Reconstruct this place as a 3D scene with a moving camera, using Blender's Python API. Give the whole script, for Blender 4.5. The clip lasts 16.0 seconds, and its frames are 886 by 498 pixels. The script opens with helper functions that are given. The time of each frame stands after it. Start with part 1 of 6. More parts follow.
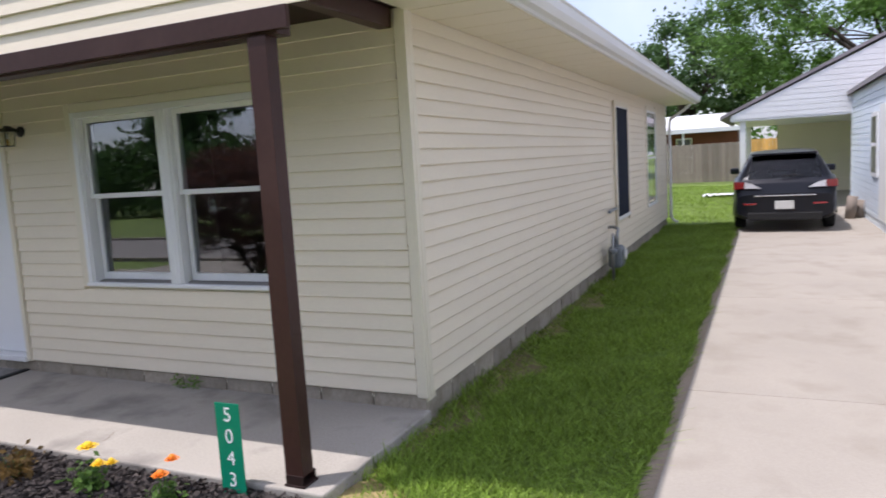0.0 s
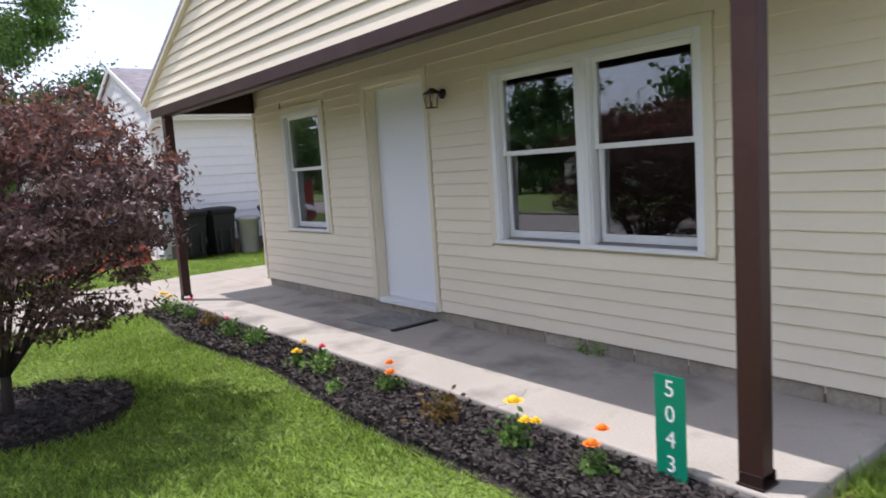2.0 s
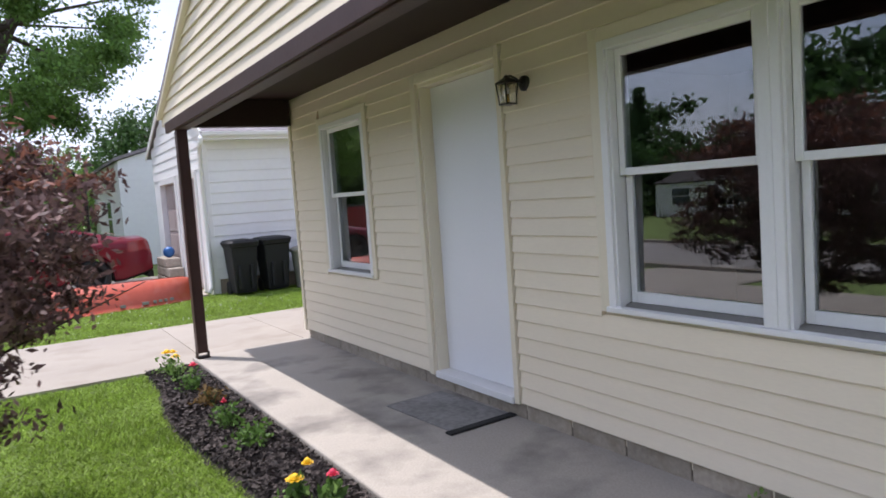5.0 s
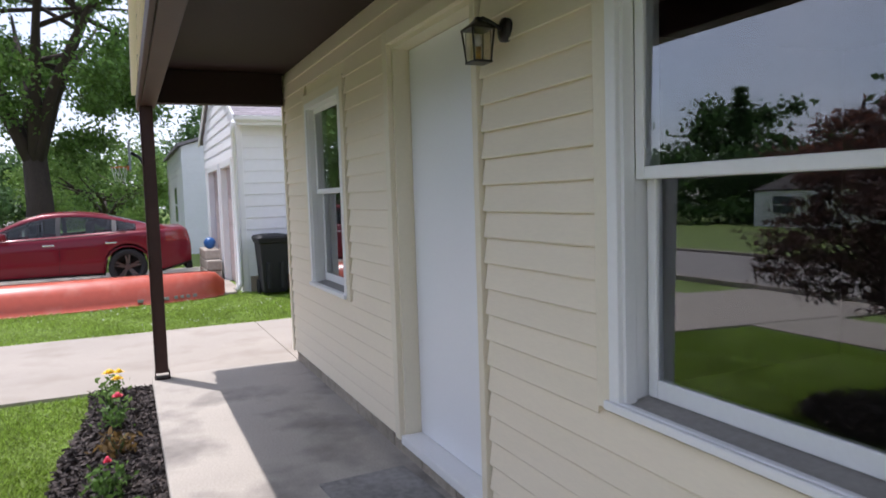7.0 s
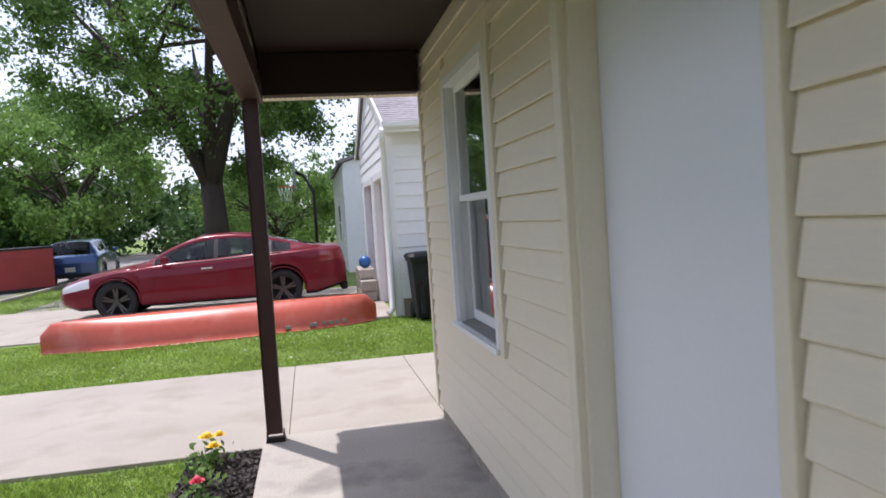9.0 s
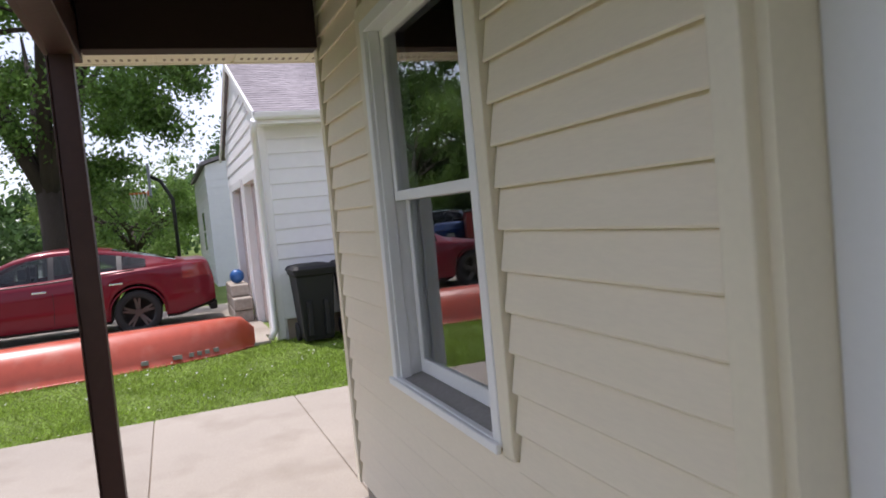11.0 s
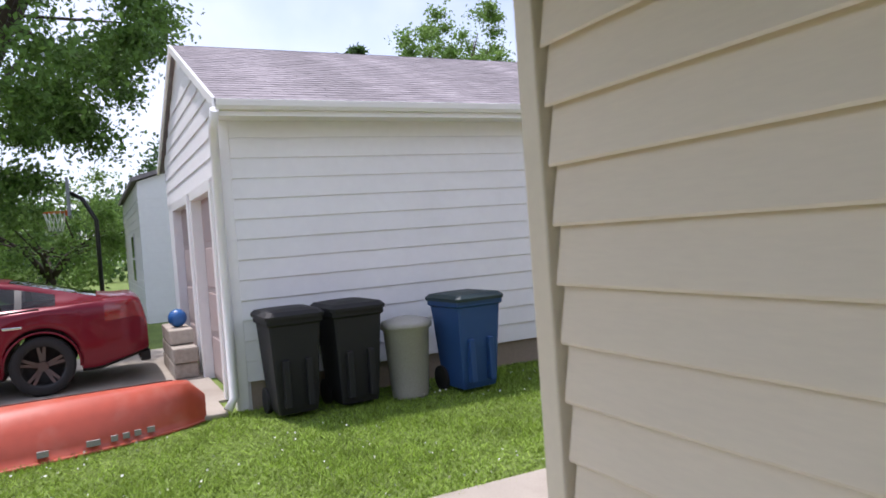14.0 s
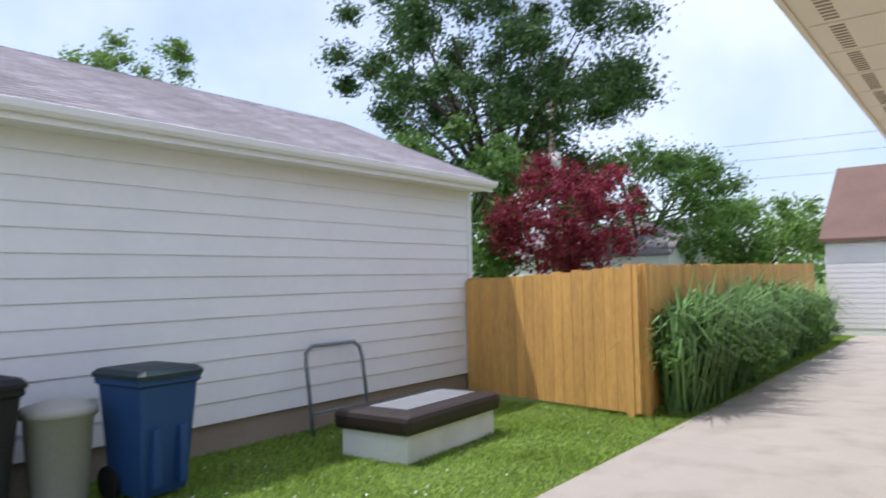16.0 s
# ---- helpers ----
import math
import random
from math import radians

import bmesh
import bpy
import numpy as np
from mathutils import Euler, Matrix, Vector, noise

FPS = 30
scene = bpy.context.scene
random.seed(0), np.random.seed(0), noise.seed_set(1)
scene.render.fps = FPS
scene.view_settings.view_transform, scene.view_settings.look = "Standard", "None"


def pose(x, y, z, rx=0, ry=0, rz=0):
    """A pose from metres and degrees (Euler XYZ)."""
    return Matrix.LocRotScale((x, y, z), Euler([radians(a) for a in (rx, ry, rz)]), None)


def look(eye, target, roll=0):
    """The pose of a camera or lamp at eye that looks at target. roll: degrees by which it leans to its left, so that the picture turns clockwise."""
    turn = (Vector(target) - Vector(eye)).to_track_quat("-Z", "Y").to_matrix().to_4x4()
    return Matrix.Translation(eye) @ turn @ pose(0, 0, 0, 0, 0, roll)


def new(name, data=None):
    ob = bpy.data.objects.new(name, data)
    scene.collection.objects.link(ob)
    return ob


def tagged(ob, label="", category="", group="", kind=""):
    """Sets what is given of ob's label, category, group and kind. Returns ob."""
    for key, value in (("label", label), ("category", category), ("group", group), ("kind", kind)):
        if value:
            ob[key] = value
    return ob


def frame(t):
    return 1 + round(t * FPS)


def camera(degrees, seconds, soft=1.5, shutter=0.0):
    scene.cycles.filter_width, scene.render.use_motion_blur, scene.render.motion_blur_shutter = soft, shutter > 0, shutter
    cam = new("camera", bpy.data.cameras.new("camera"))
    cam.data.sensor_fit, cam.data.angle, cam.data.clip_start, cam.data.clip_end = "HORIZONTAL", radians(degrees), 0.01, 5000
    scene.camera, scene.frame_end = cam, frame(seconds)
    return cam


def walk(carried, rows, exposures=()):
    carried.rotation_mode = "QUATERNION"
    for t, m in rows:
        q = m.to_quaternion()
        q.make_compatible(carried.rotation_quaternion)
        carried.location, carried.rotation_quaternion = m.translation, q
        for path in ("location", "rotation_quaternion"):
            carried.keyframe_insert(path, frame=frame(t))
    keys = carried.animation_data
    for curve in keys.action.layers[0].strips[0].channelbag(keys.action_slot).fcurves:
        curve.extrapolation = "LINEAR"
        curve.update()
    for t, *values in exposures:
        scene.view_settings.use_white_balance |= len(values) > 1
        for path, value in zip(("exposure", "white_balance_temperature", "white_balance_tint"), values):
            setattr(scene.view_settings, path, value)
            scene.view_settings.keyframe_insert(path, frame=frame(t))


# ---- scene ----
cam = camera(64.0, 16.0, soft=1.7, shutter=0.4)
PATH = [
    (0, (1.937, -3.823, 1.63), (1.105, -2.02, 1.389), -3.4),
    (0.5, (1.868, -3.772, 1.604), (0.868, -2.057, 1.365), -3.5),
    (1, (1.761, -3.823, 1.606), (0.61, -2.204, 1.373), -3.0),
    (1.5, (1.639, -3.78, 1.568), (0.256, -2.358, 1.313), -4.2),
    (2, (1.275, -3.741, 1.467), (-0.3, -2.53, 1.237), -3.8),
    (2.5, (0.998, -3.656, 1.469), (-0.58, -2.444, 1.266), -4.3),
    (3, (0.797, -3.504, 1.46), (-0.843, -2.367, 1.332), -5.0),
    (5.5, (-0.544, -2.239, 1.485), (-2.255, -1.216, 1.328), -4.0),
    (6, (-0.791, -1.93, 1.455), (-2.413, -0.773, 1.287), -5.9),
    (6.5, (-1.002, -1.554, 1.439), (-2.804, -0.7, 1.293), -0.9),
    (6.8, (-1.104, -1.375, 1.487), (-2.922, -0.56, 1.306), -1.7),
    (7, (-1.174, -1.297, 1.486), (-2.996, -0.485, 1.336), -1.8),
    (7.5, (-1.548, -0.996, 1.426), (-3.453, -0.41, 1.252), -2.8),
    (8, (-1.9, -0.85, 1.423), (-3.842, -0.404, 1.248), -3.2),
    (10.3, (-3.437, -0.798, 1.507), (-5.408, -0.461, 1.455), -3.9),
    (10.5, (-3.545, -0.802, 1.487), (-5.475, -0.288, 1.378), -4.2),
    (11, (-3.911, -0.771, 1.486), (-5.775, -0.056, 1.371), -5.4),
    (11.5, (-4.186, -0.734, 1.487), (-6.046, -0.001, 1.437), -5.1),
    (12, (-4.576, -0.776, 1.462), (-6.394, 0.054, 1.384), -5.8),
    (12.5, (-4.995, -0.798, 1.49), (-6.853, -0.061, 1.438), -7.4),
    (13, (-5.422, -0.756, 1.518), (-7.317, -0.118, 1.499), -3.0),
    (13.5, (-5.816, -0.788, 1.493), (-7.679, -0.061, 1.457), -1.5),
    (14, (-6.263, -0.731, 1.523), (-8.054, 0.158, 1.479), -4.2),
    (14.5, (-6.647, -0.639, 1.494), (-8.429, 0.27, 1.471), -2.2),
    (15, (-6.975, -0.669, 1.449), (-8.592, 0.507, 1.483), -4.3),
    (15.5, (-7.24, -0.546, 1.571), (-8.65, 0.872, 1.566), -2.6),
    (16, (-7.401, -0.356, 1.529), (-8.62, 1.227, 1.615), -1.2),
]
walk(cam, [(t, look(eye, target, roll)) for t, eye, target, roll in PATH],
     exposures=[(0, 0.17, 6150, 20.5), (3.2, 0.28, 6150, 20.5), (8, 0.29, 6100, 20), (10.5, 0.15, 6250, 21), (12, 0.13, 6450, 22), (13, 0.18, 6250, 21.5), (14.5, 0.22, 6150, 21.5), (15.5, 0.18, 5900, 17), (16, 0.16, 5950, 17.5)])

# ---- light ----
SUN_SLOPE = (0.29, 0.20)          # how far a shadow falls in x and y per metre of height
sun_dir = Vector((SUN_SLOPE[0], SUN_SLOPE[1], -1.0)).normalized()
elev = math.asin(-sun_dir.z)
world = bpy.data.worlds.new("sky")
scene.world = world
world.use_nodes = True
wn, wl = world.node_tree.nodes, world.node_tree.links
sky = wn.new("ShaderNodeTexSky")
sky.sky_type = "NISHITA"
sky.sun_disc = False
sky.sun_elevation = elev
sky.sun_rotation = math.atan2(-sun_dir.x, -sun_dir.y)
sky.air_density, sky.dust_density, sky.ozone_density = 1.0, 1.5, 1.0
# thin high cloud over the blue
cl_co = wn.new("ShaderNodeTexCoord")
cl_noise = wn.new("ShaderNodeTexNoise")
cl_noise.inputs["Scale"].default_value = 2.2
cl_noise.inputs["Detail"].default_value = 6.0
cl_ramp = wn.new("ShaderNodeValToRGB")
cl_ramp.color_ramp.elements[0].position, cl_ramp.color_ramp.elements[1].position = 0.40, 0.68
cl_mix = wn.new("ShaderNodeMixRGB")
cl_mix.inputs[2].default_value = (6.8, 7.2, 8.0, 1)
wl.new(cl_co.outputs["Generated"], cl_noise.inputs["Vector"])
wl.new(cl_noise.outputs["Fac"], cl_ramp.inputs["Fac"])
cl_fac = wn.new("ShaderNodeMath")
cl_fac.operation = "MULTIPLY_ADD"
cl_fac.inputs[1].default_value, cl_fac.inputs[2].default_value = 0.55, 0.25
wl.new(cl_ramp.outputs["Color"], cl_fac.inputs[0])
wl.new(cl_fac.outputs[0], cl_mix.inputs[0])
wl.new(sky.outputs["Color"], cl_mix.inputs[1])
wl.new(cl_mix.outputs["Color"], wn["Background"].inputs["Color"])
wn["Background"].inputs["Strength"].default_value = 0.165
sun = new("sun", bpy.data.lights.new("sun", "SUN"))
sun.data.energy, sun.data.angle, sun.data.color = 3.9, radians(0.55), (1.0, 0.96, 0.89)
sun.matrix_world = look((-20, -14, 70), Vector((-20, -14, 70)) + sun_dir)


# ---- materials ----
def surface(name, base, rough=0.6, vary=0.12, grain=60.0, blotch=1.3, bump=0.15, metal=0.0, stain=None, stain_amt=0.0,
            rand=0.0, coat=0.0, stretch=None, island=0.0, spec=0.5):
    """Colour with fine grain, broad blotches, optional stains and per-object or per-leaf variation."""
    m = bpy.data.materials.new(name)
    m.use_nodes = True
    n, l = m.node_tree.nodes, m.node_tree.links
    b = n["Principled BSDF"]
    b.inputs["Roughness"].default_value, b.inputs["Metallic"].default_value = rough, metal
    b.inputs["Coat Weight"].default_value = coat
    b.inputs["Coat Roughness"].default_value = 0.04
    b.inputs["Specular IOR Level"].default_value = spec
    geo = n.new("ShaderNodeNewGeometry")
    co = geo.outputs["Position"]
    if stretch:
        mp = n.new("ShaderNodeMapping")
        mp.inputs["Scale"].default_value = stretch
        l.new(co, mp.inputs["Vector"])
        co = mp.outputs["Vector"]

    def nz(scale, detail):
        t = n.new("ShaderNodeTexNoise")
        t.inputs["Scale"].default_value, t.inputs["Detail"].default_value = scale, detail
        l.new(co, t.inputs["Vector"])
        return t.outputs["Fac"]
    g, w = nz(grain, 4.0), nz(blotch, 5.0)
    add = n.new("ShaderNodeMath")
    add.operation = "ADD"
    l.new(g, add.inputs[0])
    l.new(w, add.inputs[1])
    val = n.new("ShaderNodeMapRange")
    val.inputs[1].default_value, val.inputs[2].default_value = 0.6, 1.4
    val.inputs[3].default_value, val.inputs[4].default_value = 1 - vary, 1 + vary
    l.new(add.outputs[0], val.inputs[0])
    last = val.outputs[0]
    for amount, source in ((rand, "object"), (island, "island")):
        if amount:
            src = n.new("ShaderNodeObjectInfo").outputs["Random"] if source == "object" else geo.outputs["Random Per Island"]
            mr = n.new("ShaderNodeMapRange")
            mr.inputs[3].default_value, mr.inputs[4].default_value = 1 - amount, 1 + amount
            l.new(src, mr.inputs[0])
            mu = n.new("ShaderNodeMath")
            mu.operation = "MULTIPLY"
            l.new(last, mu.inputs[0])
            l.new(mr.outputs[0], mu.inputs[1])
            last = mu.outputs[0]
    hsv = n.new("ShaderNodeHueSaturation")
    hsv.inputs["Color"].default_value = (*base, 1)
    l.new(last, hsv.inputs["Value"])
    colour = hsv.outputs["Color"]
    if stain:
        ramp = n.new("ShaderNodeValToRGB")
        ramp.color_ramp.elements[0].position, ramp.color_ramp.elements[1].position = 0.5, 0.72
        l.new(nz(blotch * 1.7 + 0.3, 7.0), ramp.inputs["Fac"])
        amt = n.new("ShaderNodeMath")
        amt.operation = "MULTIPLY"
        amt.inputs[1].default_value = stain_amt
        l.new(ramp.outputs["Color"], amt.inputs[0])
        mix = n.new("ShaderNodeMixRGB")
        mix.inputs[2].default_value = (*stain, 1)
        l.new(amt.outputs[0], mix.inputs[0])
        l.new(colour, mix.inputs[1])
        colour = mix.outputs["Color"]
    l.new(colour, b.inputs["Base Color"])
    if bump:
        bp = n.new("ShaderNodeBump")
        bp.inputs["Strength"].default_value, bp.inputs["Distance"].default_value = bump, 0.004
        l.new(g, bp.inputs["Height"])
        l.new(bp.outputs["Normal"], b.inputs["Normal"])
    return m


def leafy(name, base, island=0.35, passing=0.35):
    m = surface(name, base, rough=0.55, vary=0.2, grain=3.0, blotch=0.5, bump=0, island=island, spec=0.3)
    n, l = m.node_tree.nodes, m.node_tree.links
    b = n["Principled BSDF"]
    tr = n.new("ShaderNodeBsdfTranslucent")
    l.new(b.inputs["Base Color"].links[0].from_socket, tr.inputs["Color"])
    mx = n.new("ShaderNodeMixShader")
    mx.inputs[0].default_value = passing
    l.new(b.outputs[0], mx.inputs[1])
    l.new(tr.outputs[0], mx.inputs[2])
    l.new(mx.outputs[0], n["Material Output"].inputs["Surface"])
    return m


def glass(name, ior=1.7, tint=(0.85, 0.9, 0.9)):
    m = bpy.data.materials.new(name)
    m.use_nodes = True
    b = m.node_tree.nodes["Principled BSDF"]
    b.inputs["Base Color"].default_value = (*tint, 1)
    b.inputs["Roughness"].default_value = 0.0
    b.inputs["Transmission Weight"].default_value = 1.0
    b.inputs["IOR"].default_value = ior
    return m


def thin_glass(name, tint):
    """A thin pane: clear tinted passage with a mirror sheen that grows at grazing angles."""
    m = bpy.data.materials.new(name)
    m.use_nodes = True
    n, l = m.node_tree.nodes, m.node_tree.links
    n.remove(n["Principled BSDF"])
    clear, sheen = n.new("ShaderNodeBsdfTransparent"), n.new("ShaderNodeBsdfGlossy")
    clear.inputs["Color"].default_value = (*tint, 1)
    sheen.inputs["Roughness"].default_value = 0.01
    fr = n.new("ShaderNodeFresnel")
    fr.inputs["IOR"].default_value = 1.55
    mx = n.new("ShaderNodeMixShader")
    l.new(fr.outputs[0], mx.inputs[0])
    l.new(clear.outputs[0], mx.inputs[1])
    l.new(sheen.outputs[0], mx.inputs[2])
    l.new(mx.outputs[0], n["Material Output"].inputs["Surface"])
    return m


